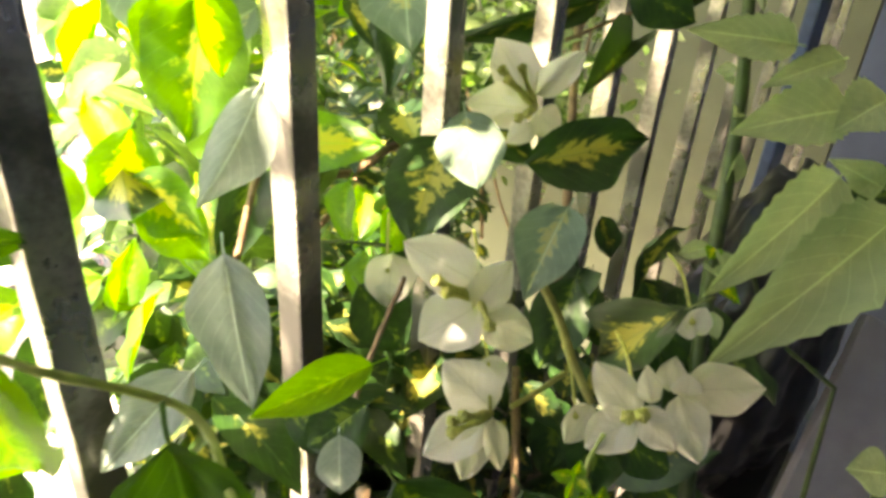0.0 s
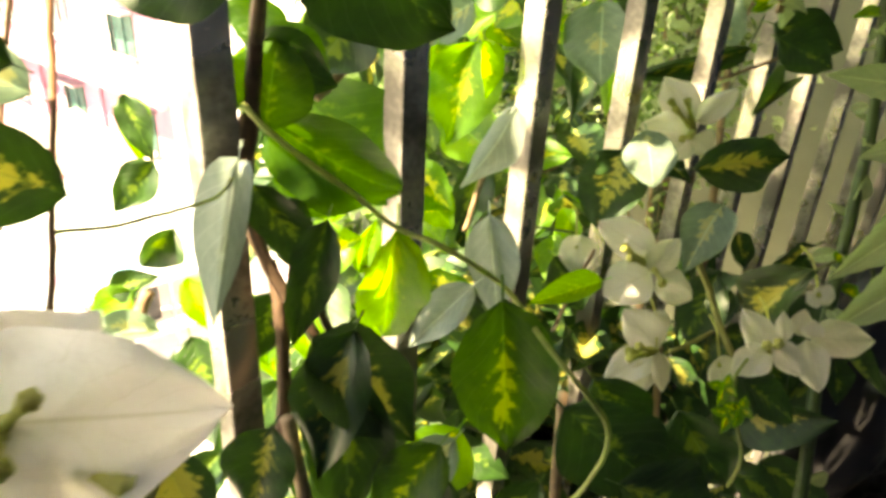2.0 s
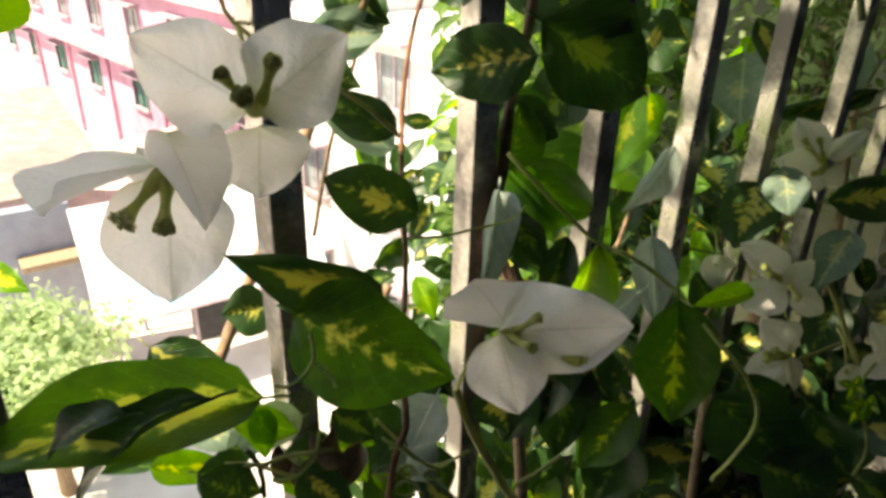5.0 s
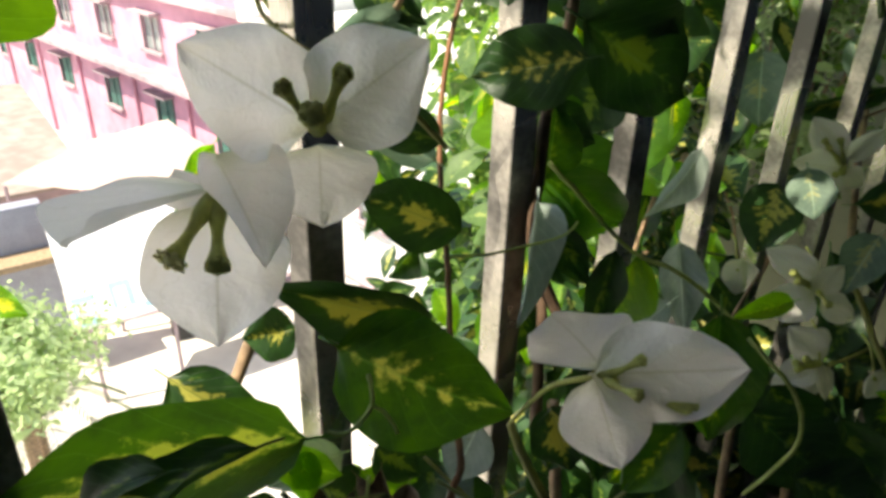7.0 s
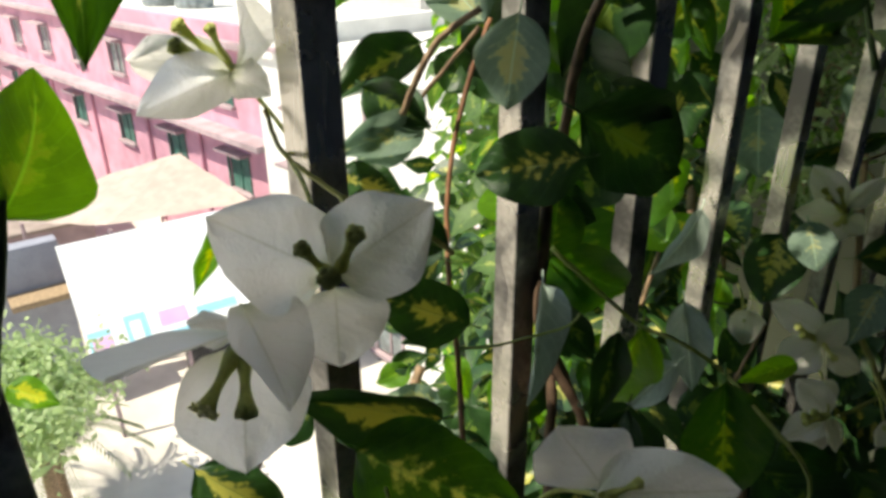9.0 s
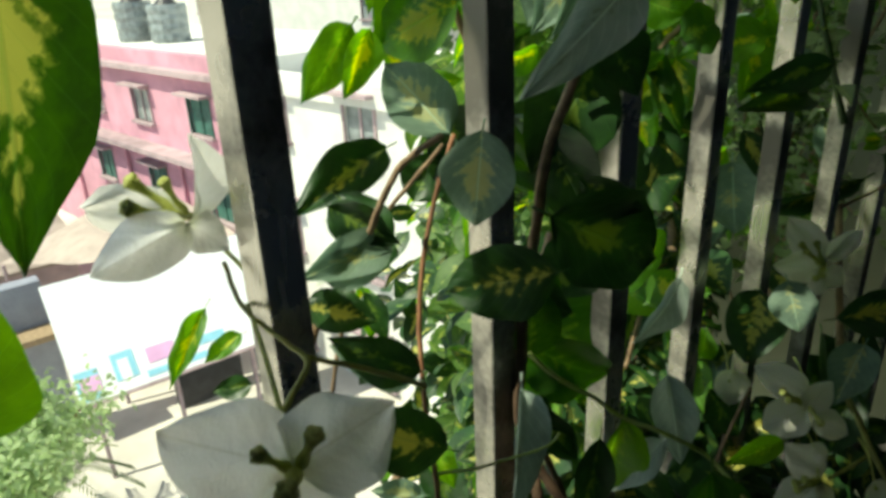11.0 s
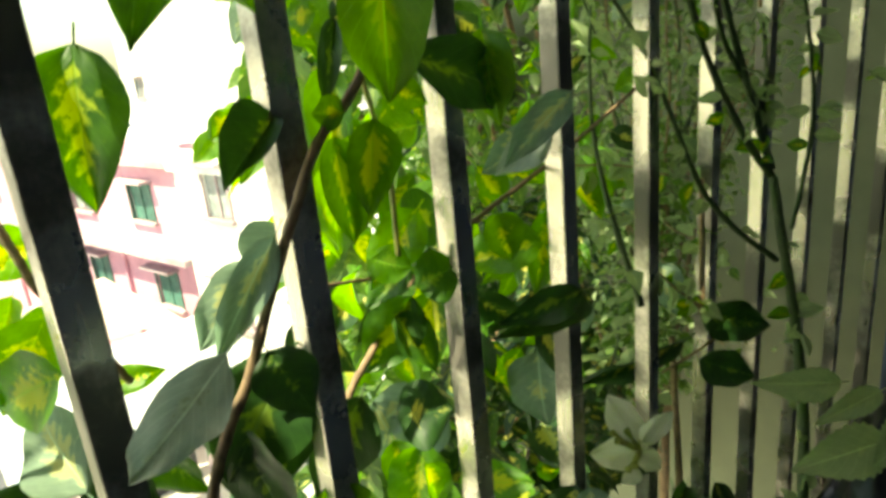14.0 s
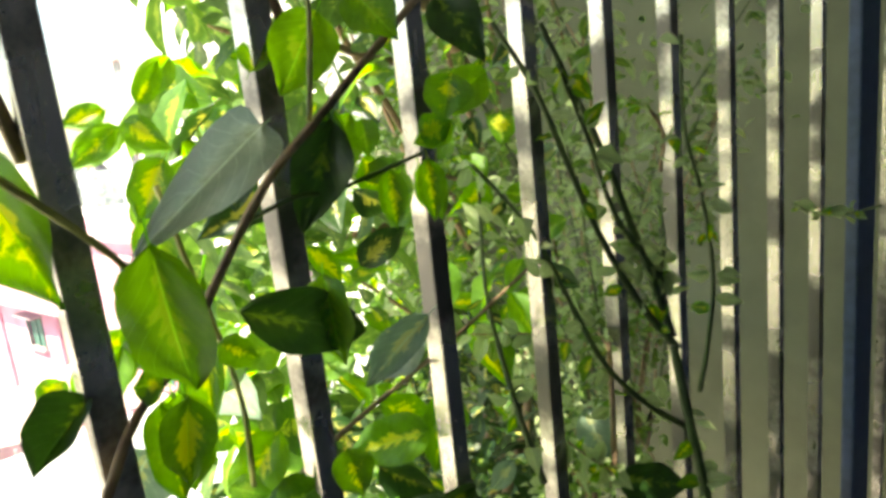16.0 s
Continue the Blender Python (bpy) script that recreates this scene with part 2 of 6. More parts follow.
CANVAS = plain("tarpaulin", (0.46, 0.37, 0.32), 0.8, 0, 3, 0.15, 0.4)
SIGN = plain("sign_board", (0.82, 0.83, 0.84), 0.6, 0, 3, 0.05, 0.1)
SIGN_BLUE = plain("sign_blue", (0.30, 0.60, 0.74), 0.6, 0, 3, 0.1, 0.1)
SIGN_PINK = plain("sign_pink", (0.74, 0.42, 0.68), 0.6, 0, 3, 0.1, 0.1)
ROOF = plain("tin_roof", (0.36, 0.29, 0.25), 0.7, 0, 2, 0.3, 0.3)
DUST = plain("street_ground", (0.60, 0.56, 0.50), 0.95, 0, 0.8, 0.25, 0.5)
BAG = plain("black_plastic", (0.012, 0.013, 0.022), 0.28, 0, 30, 0.4, 0.4)
SLATE = plain("grey_blue_paint", (0.30, 0.31, 0.37), 0.7, 0, 25, 0.15, 0.3)
CLAY = plain("dark_pot", (0.05, 0.045, 0.045), 0.6, 0, 40, 0.4, 0.4)
SOIL = plain("potting_soil", (0.035, 0.025, 0.018), 0.95, 0, 60, 0.5, 1.0)
SOFT_PLAIN = plain("palm_frond", (0.22, 0.29, 0.12), 0.6, 0, 6, 0.3, 0.2, None, 0.3)
DRY = plain("dry_leaf", (0.36, 0.26, 0.16), 0.8, 0, 120, 0.4, 0.5)


# ---- mesh helpers ----
def mesh_of(name, bm, *materials, smooth=True):
    me = bpy.data.meshes.new(name)
    bm.to_mesh(me)
    bm.free()
    for m in materials:
        me.materials.append(m)
    if smooth:
        for p in me.polygons:
            p.use_smooth = True
    return me


def stands(ob):
    """Where an object stands in the world, before the scene is evaluated."""
    return stands(ob.parent) @ ob.matrix_parent_inverse @ ob.matrix_basis if ob.parent else ob.matrix_basis.copy()


def hung(ob, parent, label="", m=None):
    """Makes ob a part of parent, laid into the world by m."""
    ob.parent = parent
    ob.matrix_parent_inverse = stands(parent).inverted()
    ob.matrix_basis = m if m is not None else Matrix()
    return tagged(ob, label) if label else ob


def part(name, bm, material, parent, label=""):
    """Links a bmesh as one mesh object under a thing or a part."""
    me = bm if isinstance(bm, bpy.types.Mesh) else mesh_of(name, bm, material, smooth=False)
    return hung(new(name, me), parent, label)


def box(bm, lo, hi, bevel=0.0):
    lo, hi = Vector(lo), Vector(hi)
    made = bmesh.ops.create_cube(bm, size=1, matrix=Matrix.Translation((lo + hi) / 2) @ Matrix.Diagonal((*(hi - lo), 1)))
    if bevel:
        edges = list({e for v in made["verts"] for e in v.link_edges})
        bmesh.ops.bevel(bm, geom=edges, offset=bevel, segments=2, affect="EDGES", profile=0.6)
    return bm


def cuboid(lo, hi, bevel=0.0):
    return box(bmesh.new(), lo, hi, bevel)


def tube(bm, points, radii, sides=7, ends=True):
    """A tapering tube through points."""
    points = [Vector(p) for p in points]
    rings, up = [], Vector((0.31, 0.17, 0.93))
    for i, p in enumerate(points):
        way = (points[min(i + 1, len(points) - 1)] - points[max(i - 1, 0)]).normalized()
        a = way.cross(up)
        a = (a if a.length > 0.1 else way.cross(Vector((1, 0, 0)))).normalized()
        b = way.cross(a)
        rings.append([bm.verts.new(p + radii[i] * (math.cos(k * 2 * math.pi / sides) * a + math.sin(k * 2 * math.pi / sides) * b)) for k in range(sides)])
    for low, high in zip(rings, rings[1:]):
        for k in range(sides):
            bm.faces.new((low[k], low[(k + 1) % sides], high[(k + 1) % sides], high[k]))
    if ends:
        bm.faces.new(rings[0][::-1]), bm.faces.new(rings[-1])
    return bm


def bend(points, steps=6, shake=0.0, rng=random):
    """A smooth line through a few points."""
    pts = [Vector(p) for p in points]
    out = []
    for i in range(len(pts) - 1):
        p0, p1, p2, p3 = pts[max(i - 1, 0)], pts[i], pts[i + 1], pts[min(i + 2, len(pts) - 1)]
        for s in range(steps):
            t = s / steps
            out.append(0.5 * ((2 * p1) + (p2 - p0) * t + (2 * p0 - 5 * p1 + 4 * p2 - p3) * t * t + (3 * p1 - p0 - 3 * p2 + p3) * t**3))
    out.append(pts[-1])
    if shake:
        out = [p + Vector((rng.uniform(-shake, shake), rng.uniform(-shake, shake), rng.uniform(-shake, shake))) for p in out]
    return out


def stem(points, r0, r1, material, parent, name="stem", shake=0.0002, label=""):
    line = bend(points, 6, shake)
    LINES.setdefault(parent.name, []).append(line)
    radii = [(r0 + (r1 - r0) * i / (len(line) - 1)) * (1 + 0.06 * math.sin(i * 2.1)) for i in range(len(line))]
    ob = part(name, mesh_of(name, tube(bmesh.new(), line, radii), material), None, parent, label)
    return ob


def blade(name, material, curl=0.2, fold=0.15, wave=0.03, twist=0.0, wide=0.39, sharp=0.78, teeth=0, cup=0.0, stalk=0.12, nu=8, nv=12, seed=0, tail=0.0):
    """A leaf or bract: length 1 along +y, full width 1 along x, face to +z."""
    rng = random.Random(seed)
    ph = [rng.uniform(0, 6.28) for _ in range(6)]
    bm = bmesh.new()
    layer = bm.loops.layers.uv.new("UVMap")
    grid = []

    def half(v):
        w = math.sin(math.pi * min(1, max(0, v)) ** (math.log(0.5) / math.log(wide))) ** sharp
        if tail:
            w *= 1 - tail * max(0, (v - 0.72) / 0.28) ** 0.8 * (1 - 0.3 * v)
        return 0.5 * max(w, 0.0)

    for j in range(nv + 1):
        v = j / nv
        row = []
        for i in range(nu + 1):
            u = 2 * i / nu - 1
            h = half(v)
            if teeth and 0 < j < nv and abs(u) == 1:
                h *= 1.0 + (0.07 if j % 2 else -0.05)
            h *= 1 + 0.05 * math.sin(9 * v + ph[0] + (2 if u > 0 else 0))
            x = u * h
            z = fold * abs(x) + cup * (x * x + (v - 0.5) ** 2 * 0.6) - curl * (v - 0.15) ** 2
            z += wave * abs(u) ** 1.5 * math.sin(11 * v + ph[1] + (1.7 if u > 0 else 0)) * math.sin(math.pi * v)
            z += wave * 0.5 * math.sin(5 * u + 4 * v + ph[2])
            z += twist * x * (v - 0.3)
            row.append(bm.verts.new((x, v, z)))
        grid.append(row)
    for j in range(nv):
        for i in range(nu):
            a, b, c, d = grid[j][i], grid[j][i + 1], grid[j + 1][i + 1], grid[j + 1][i]
            f = bm.faces.new((a, b, c, d))
            for loop, (p, q) in zip(f.loops, ((i, j), (i + 1, j), (i + 1, j + 1), (i, j + 1))):
                loop[layer].uv = (p / nu, q / nv)
    if stalk:
        z0 = -curl * 0.0225
        tube(bm, [(0, -stalk, z0 - 0.03), (0, -stalk * 0.4, z0 - 0.005), (0, 0.02, z0)], [0.016, 0.013, 0.012], 5)
        bm.faces.ensure_lookup_table()
        for f in bm.faces:
            if len(f.verts) == 5 or f.calc_center_median().y < 0.01:
                for loop in f.loops:
                    loop[layer].uv = (0.5, 0.02)
    return mesh_of(name, bm, material)


SHAPES = {
    "flat": dict(curl=0.16, fold=0.20, wave=0.048, tail=0.42),
    "arch": dict(curl=0.42, fold=0.28, wave=0.04, tail=0.42),
    "cup": dict(curl=-0.12, fold=0.45, wave=0.02, tail=0.3),
    "wavy": dict(curl=0.35, fold=0.30, wave=0.085, twist=0.25, tail=0.35),
    "droop": dict(curl=0.6, fold=0.35, wave=0.05, twist=0.3, tail=0.35),
    "curl": dict(curl=0.25, fold=0.9, wave=0.06, twist=0.5, tail=0.3),
    "round": dict(curl=0.12, fold=0.1, wave=0.035, wide=0.46, sharp=0.7, tail=0.15),
    "serrate": dict(curl=0.2, fold=0.2, wave=0.02, teeth=1, nv=22, wide=0.4, tail=0.3),
}
KINDS = {"v": VARIEGATED, "g": GREEN, "u": UNDER, "y": BRIGHT, "s": SOFT, "t": TREE, "w": SUNLIT, "h": GREYED, "b": BOLD, "k": LUSH, "m": MID, "n": MOTTLED, "d": DRY}
BLADES = {}


def blade_mesh(kind, shape):
    if (kind, shape) not in BLADES:
        BLADES[kind, shape] = blade("leaf", KINDS[kind], seed=len(BLADES), **SHAPES[shape])
    return BLADES[kind, shape]


def laid(base, tip, facing, width):
    """The matrix that lays a blade from base to tip, with its face turned to facing."""
    y = Vector(tip) - Vector(base)
    long = y.length
    y.normalize()
    z = Vector(facing) - y * y.dot(Vector(facing))
    z = (z if z.length > 1e-3 else y.orthogonal()).normalized()
    x = y.cross(z)
    m = Matrix((x, y, z)).transposed().to_4x4() @ Matrix.Diagonal((width, long, long, 1))
    return Matrix.Translation(base) @ m


def leaf(parent, kind, shape, base, tip, facing, width, name="leaf", label=""):
    return hung(new(name, blade_mesh(kind, shape)), parent, label, laid(base, tip, facing, width))


def thing(name, label, category, at=(0, 0, 0), group="", kind=""):
    ob = new(name)
    ob.location = at
    ob.empty_display_size = 0.05
    return tagged(ob, label, category, group, kind)


def structure(name, bm, material, label, category):
    return tagged(new(name, mesh_of(name, bm, material, smooth=False)), label, category, kind="structure")


# ---- the balcony ----
structure("floor", cuboid((-0.12, -0.62, -0.12), (1.6, 1.86, 0.0)), FLOOR, "grey cement balcony floor", "floor")
# unseen; its outer edge is set to keep sun off the flowers
structure("ceiling", cuboid((-0.152, -0.62, 2.42), (1.6, 1.86, 2.54)), PALE_CEILING, "unseen pale balcony ceiling with its edge set to shade the flowers", "ceiling")
# these two walls are unseen and added to close in the light
structure("wall_back", cuboid((1.5, -0.50, 0.0), (1.62, 1.70, 2.42)), INNER, "unseen dark blue back wall of the balcony", "wall")
structure("wall_south", cuboid((-0.13, -0.62, 0.0), (1.62, -0.50, 2.42)), INNER, "unseen dark blue end wall of the balcony", "wall")
structure("wall_north", cuboid((-1.6, 1.70, -9.0), (0.05, 1.84, 5.0)), WALL, "pale olive plastered wall beyond the fence", "wall")

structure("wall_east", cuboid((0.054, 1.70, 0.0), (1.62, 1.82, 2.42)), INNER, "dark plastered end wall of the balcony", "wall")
# unseen slab, added overhead to keep sun and sky off the wall
structure("shade_slab", cuboid((-1.7, 0.15, 2.56), (1.6, 1.9, 2.70)), INNER, "unseen added slab that shades the olive wall", "slab")

# ---- the fence: upright steel bars ----
fence = thing("fence", "dark painted steel fence of upright square bars", "fence", (0, 0.55, 0))
SIDE = 0.0147
bar_mesh = mesh_of("bar", cuboid((-SIDE, 0, 0.02), (0, SIDE, 2.40), 0.0012), STEEL, smooth=False)
for x, y, turn in ((0.034, -0.094, 4), (0.0311, 0.0157, 4), (0.0138, 0.1250, -1), (0.0075, 0.2201, -4), (-0.0052, 0.3288, 1), (-0.0117, 0.4383, 0), (-0.0126, 0.5504, -2),
                   (-0.0093, 0.6522, 0), (-0.0079, 0.7621, -1), (-0.0028, 0.8784, 1), (0.0053, 0.9925, 0), (0.0145, 1.112, -1), (0.022, 1.43, 1), (0.023, 1.54, 0)):
    hung(new("bar", bar_mesh), fence, "", Matrix.Translation((x, y, 0)) @ Matrix.Rotation(math.radians(turn), 4, "Z"))
for z in (0.06, 2.36):
    part("rail", cuboid((-0.03, -0.5, z - 0.018), (0.012, 1.7, z + 0.018), 0.002), STEEL, fence)
part("post", cuboid((0.004, 1.255, 0.0), (0.022, 1.345, 2.42), 0.003), BLUE, fence, "wider blue painted steel post")

# ---- the street below ----
structure("ground", cuboid((-400, -400, -9.2), (400, 400, -9.0)), DUST, "pale dusty street ground far below", "ground")


def window(parent, at, wide, high, shut):
    """A window in a wall that faces +x."""
    x, y, z = at
    w = part("window", cuboid((x - 0.12, y - wide / 2, z), (x - 0.06, y + wide / 2, z + high)), SHUTTER if shut else GLASS, parent)
    f = bmesh.new()
    t = 0.07
    for lo, hi in (((x - 0.05, y - wide / 2 - t, z), (x + 0.05, y - wide / 2, z + high)), ((x - 0.05, y + wide / 2, z), (x + 0.05, y + wide / 2 + t, z + high)),
                   ((x - 0.05, y - wide / 2 - t, z + high), (x + 0.05, y + wide / 2 + t, z + high + t)), ((x - 0.055, y - 0.03, z), (x - 0.02, y + 0.03, z + high))):
        box(f, lo, hi)
    part("window_frame", f, SHUTTER if shut else TRIM, w)
    part("window_sill", cuboid((x - 0.05, y - wide / 2 - 0.15, z - 0.1), (x + 0.16, y + wide / 2 + 0.15, z)), TRIM, w)
    part("window_hood", cuboid((x - 0.05, y - wide / 2 - 0.2, z + high + 0.12), (x + 0.4, y + wide / 2 + 0.2, z + high + 0.2)), TRIM, w)


def pierced(front, back, lo, hi, holes):
    """One wall that faces +x, from lo to hi in (y, z), with rectangular holes (y0, y1, z0, z1) through it."""
    ys = sorted({lo[0], hi[0], *(h[0] for h in holes), *(h[1] for h in holes)})
    zs = sorted({lo[1], hi[1], *(h[2] for h in holes), *(h[3] for h in holes)})
    bm = bmesh.new()
    at = {(y, z): bm.verts.new((front, y, z)) for y in ys for z in zs}
    for a, b in zip(ys, ys[1:]):
        for c, d in zip(zs, zs[1:]):
            if not any(h[0] <= a and h[1] >= b and h[2] <= c and h[3] >= d for h in holes):
                bm.faces.new((at[a, c], at[b, c], at[b, d], at[a, d]))
    for v in [v for v in bm.verts if not v.link_faces]:
        bm.verts.remove(v)
    made = bmesh.ops.extrude_face_region(bm, geom=bm.faces[:])
    bmesh.ops.translate(bm, verts=[v for v in made["geom"] if isinstance(v, bmesh.types.BMVert)], vec=(back - front, 0, 0))
    bmesh.ops.recalc_face_normals(bm, faces=bm.faces[:])
    return bm


ALONG = Vector((0.991, 0.134, 0)).normalized()
STREET = Matrix((Vector((ALONG.y, -ALONG.x, 0)), ALONG, Vector((0, 0, 1)))).transposed().to_4x4()
STREET.translation = (-34.6, 5.75, 0)


def turned(thing_made):
    """Lays a house, built to face +x, along the street."""
    for ob in thing_made.children_recursive:
        ob.data.transform(STREET)


def pink_building():
    b = thing("apartment_building", "weathered pink rendered building with green shutters", "building", STREET @ Vector((0, 4, -9)))
    y0, y1 = -14.0, 16.5
    upper = [(y - 0.62, y + 0.62, -3.4, -2.3) for y in (-10.0, -5.9, -1.9, 2.0, 6.0, 9.9, 13.8)]
    lower = [(y - 0.6, y + 0.6, -6.15, -5.0) for y in (-12.0, -7.8, -3.6, 0.8, 5.7, 10.1, 14.3)]
    part("wall", pierced(0.0, -0.4, (y0, -9.0), (y1, -4.2), lower), PINK, b)
    part("wall", pierced(0.0, -0.4, (y0, -4.2), (y1, -1.0), upper), PINK, b)
    part("wall", cuboid((-8, y1 - 0.3, -9), (-0.4, y1, -1.0)), WHITE, b, "white rendered side wall")
    part("wall", cuboid((-8, y0, -9), (-0.4, y0 + 0.3, -1.0)), PINK, b)
    # one dark slab in place of the unlit interior
    part("dark_panel", cuboid((-1.2, y0 + 0.3, -9), (-0.9, y1 - 0.3, -1.4)), DARK, b, "dark panel standing in for the shade inside the rooms")
    part("roof", cuboid((-8, y0 + 0.3, -1.4), (-0.4, y1 - 0.3, -1.2)), WHITE, b, "pale flat roof")
    part("cornice", cuboid((-0.3, y0 - 0.1, -1.62), (0.35, y1 + 0.1, -1.45)), TRIM, b)
    part("ledge", cuboid((-0.3, y0 - 0.1, -4.3), (0.7, y1 + 0.2, -4.12)), TRIM, b, "dusty grey concrete ledge")
    for h in upper:
        window(b, (0.0, (h[0] + h[1]) / 2, h[2]), h[1] - h[0], h[3] - h[2], h[0] > 10)
    for h in lower:
        window(b, (0.0, (h[0] + h[1]) / 2, h[2]), h[1] - h[0], h[3] - h[2], True)
    for y in (-7, -2.2, 2.6, 7.9, 12.0):
        part("drain_pipe", tube(bmesh.new(), [(0.09, y, -8.9), (0.09, y, -4.3)], [0.07, 0.07], 6), PINK, b)
    turned(b)


pink_building()


def house(label, y0, y1, front, top, material, windows=3, storey=3.0, low=-8.0, edge=2.2, cap=TRIM):
    b = thing("white_building", label, "building", STREET @ Vector((front, y0, -9)))
    zs = [z for z in np.arange(low, top - 1.1, storey)]
    holes = [(y - 0.5, y + 0.5, z, z + 1.3) for z in zs for y in np.linspace(y0 + edge, y1 - edge, windows)]
    part("wall", pierced(front, front - 0.3, (y0, -9.0), (y1, top), holes), material, b)
    part("wall", cuboid((front - 8, y0, -9), (front - 0.31, y1, top)), material, b)
    part("parapet", cuboid((front - 0.3, y0 - 0.1, top), (front + 0.15, y1 + 0.1, top + 0.5)), cap, b)
    for h in holes:
        window(b, (front, (h[0] + h[1]) / 2, h[2]), 1.0, 1.3, False)
    turned(b)


house("pale rendered building beside the pink one", 16.8, 27.0, 0.5, -1.57, WHITE, 3, 3.0, -8.75, 1.8, WHITE)
house("tall pale rendered building behind the pink one", -16.0, 6.0, -16.0, 13.0, WHITE, 2, 6.5)
house("tall pale rendered building behind the pink one", 9.0, 30.0, -19.0, 16.0, WHITE, 2, 7.5)


def water_tank(y, back, wide, high):
    """A plastic tank with hoops and a lid on the flat roof of the pink building."""
    b = thing("water_tank", "dull grey water tank on the flat roof", "water tank", STREET @ Vector((back, y, -1.2)), "tanks on the roof")
    at = STREET @ Vector((back, y, 0))
    zs = [-1.2 + high * k / 8 for k in range(9)]
    part("tank_body", tube(bmesh.new(), [(at.x, at.y, z) for z in zs], [wide * (0.96 + 0.04 * (k % 2)) for k in range(9)], 16), GLASS, b)
    part("lid", tube(bmesh.new(), [(at.x, at.y, high - 1.2), (at.x, at.y, high - 1.05), (at.x, at.y, high - 1.0)], [wide * 0.6, wide * 0.4, wide * 0.36], 12), DARK, b)


water_tank(4.9, -2.6, 0.75, 1.5)
water_tank(6.9, -3.0, 0.75, 1.4)


def tarp_stall():
    b = thing("market_tent", "dusty beige tarpaulin tent over a street stall", "tent", (-17.5, 3.0, -9))
    bm = bmesh.new()
    apex, left, front, ridge, right, rear = (bm.verts.new(p) for p in (
        (-18.9, 5.0, -4.15), (-19.9, 0.9, -5.45), (-16.9, 2.45, -5.0), (-20.0, 3.05, -4.75), (-15.6, 5.6, -4.75), (-22.5, 5.2, -5.6)))
    for face in ((left, front, ridge), (ridge, front, apex), (front, right, apex), (ridge, apex, rear), (left, ridge, rear)):
        bm.faces.new(face)
    bmesh.ops.subdivide_edges(bm, edges=bm.edges[:], cuts=7, use_grid_fill=True)
    for v in bm.verts:
        v.co.z += 0.07 * noise.noise(v.co * 1.3)
    part("canopy", bm, CANVAS, b)
    for x, y, z in ((-19.8, 0.95, -5.5), (-16.9, 2.5, -5.1), (-15.7, 5.5, -4.8), (-22.4, 5.1, -5.7)):
        part("pole", tube(bmesh.new(), [(x, y, -9), (x, y, z)], [0.05, 0.05], 6), TRIM, b)
    for ob in b.children:
        ob.data.transform(Matrix.Translation((0, 0.45, 0)))
    return b


tarp_stall()


def shed():
    b = thing("tin_shed", "low shed with a faded tin roof", "shed", (-23, -2, -9))
    bm = cuboid((-31, -5.0, -6.05), (-20.6, 3.6, -5.95))
    bmesh.ops.rotate(bm, verts=bm.verts, cent=(-22, 0, -6), matrix=Matrix.Rotation(radians(4), 3, "Y"))
    part("roof", bm, ROOF, b)
    part("wall", cuboid((-30.6, -4.8, -9), (-21.2, 3.3, -6.15)), TRIM, b)


shed()


def sign_board():
    """A slanted sign over the stalls, with blue and pink shapes along its lower edge."""
    b = thing("sign_board", "white sign board with blue and pink shapes", "sign", (-13.5, 2.8, -9))
    o, across, up = Vector((-13.7, 1.5, -6.76)), Vector((0.15, 3.26, 0.02)).normalized(), Vector((-1.8, 0.09, 2.03)).normalized()
    out = across.cross(up).normalized()
    up = out.cross(across)
    m = Matrix((across, up, out)).transposed().to_4x4()
    m.translation = o

    def slab(lo, hi, material, name, label=""):
        bm = cuboid(lo, hi)
        bm.transform(m)
        return part(name, bm, material, b, label)

    slab((0, 0, -0.06), (5.2, 2.75, 0), SIGN, "panel")
    slab((-0.05, -0.06, -0.1), (5.25, 0.0, 0.02), TRIM, "frame")
    slab((0.05, 0.06, 0.004), (0.5, 0.7, 0.012), SIGN_BLUE, "shape", "light blue printed shape")
    slab((0.12, 0.2, 0.014), (0.5, 0.55, 0.02), SIGN_PINK, "shape", "pink printed shape")
    slab((0.8, 0.25, 0.004), (1.25, 0.85, 0.012), SIGN_BLUE, "shape", "light blue printed shape")
    slab((0.9, 0.25, 0.014), (1.12, 0.7, 0.02), SIGN, "shape", "white printed shape")
    slab((1.4, 0.12, 0.004), (2.7, 0.26, 0.012), SIGN_BLUE, "shape", "light blue printed shape")
    slab((1.5, 0.4, 0.004), (2.1, 0.75, 0.012), SIGN_PINK, "shape", "pink printed shape")
    slab((2.3, 0.42, 0.004), (3.2, 0.62, 0.012), SIGN_BLUE, "shape", "light blue printed shape")
    for s in (0.3, 2.0, 3.8):
        foot = m @ Vector((s, 0.6, -0.06))
        part("post", tube(bmesh.new(), [(foot.x, foot.y, -9), foot], [0.05, 0.05], 6), TRIM, b)


sign_board()


def market_stall():
    """A blue-grey stall beside the sign, with a dark box for the shaded shop front under it."""
    b = thing("market_stall", "blue-grey street stall with a brown awning", "stall", (-16.6, 1.1, -9))
    part("side_wall", cuboid((-17.0, -0.4, -9), (-16.6, 1.75, -4.95), 0.02), SLATE, b)
    part("awning", cuboid((-16.6, 0.5, -6.15), (-15.9, 1.85, -6.0), 0.02), DRY, b, "faded brown awning")
    # solid dark box in place of the shade inside the shop
    part("shop_front", cuboid((-16.0, 3.9, -9), (-15.6, 5.6, -7.6), 0.02), DARK, b, "dark box standing in for the shade of an open shop")


market_stall()


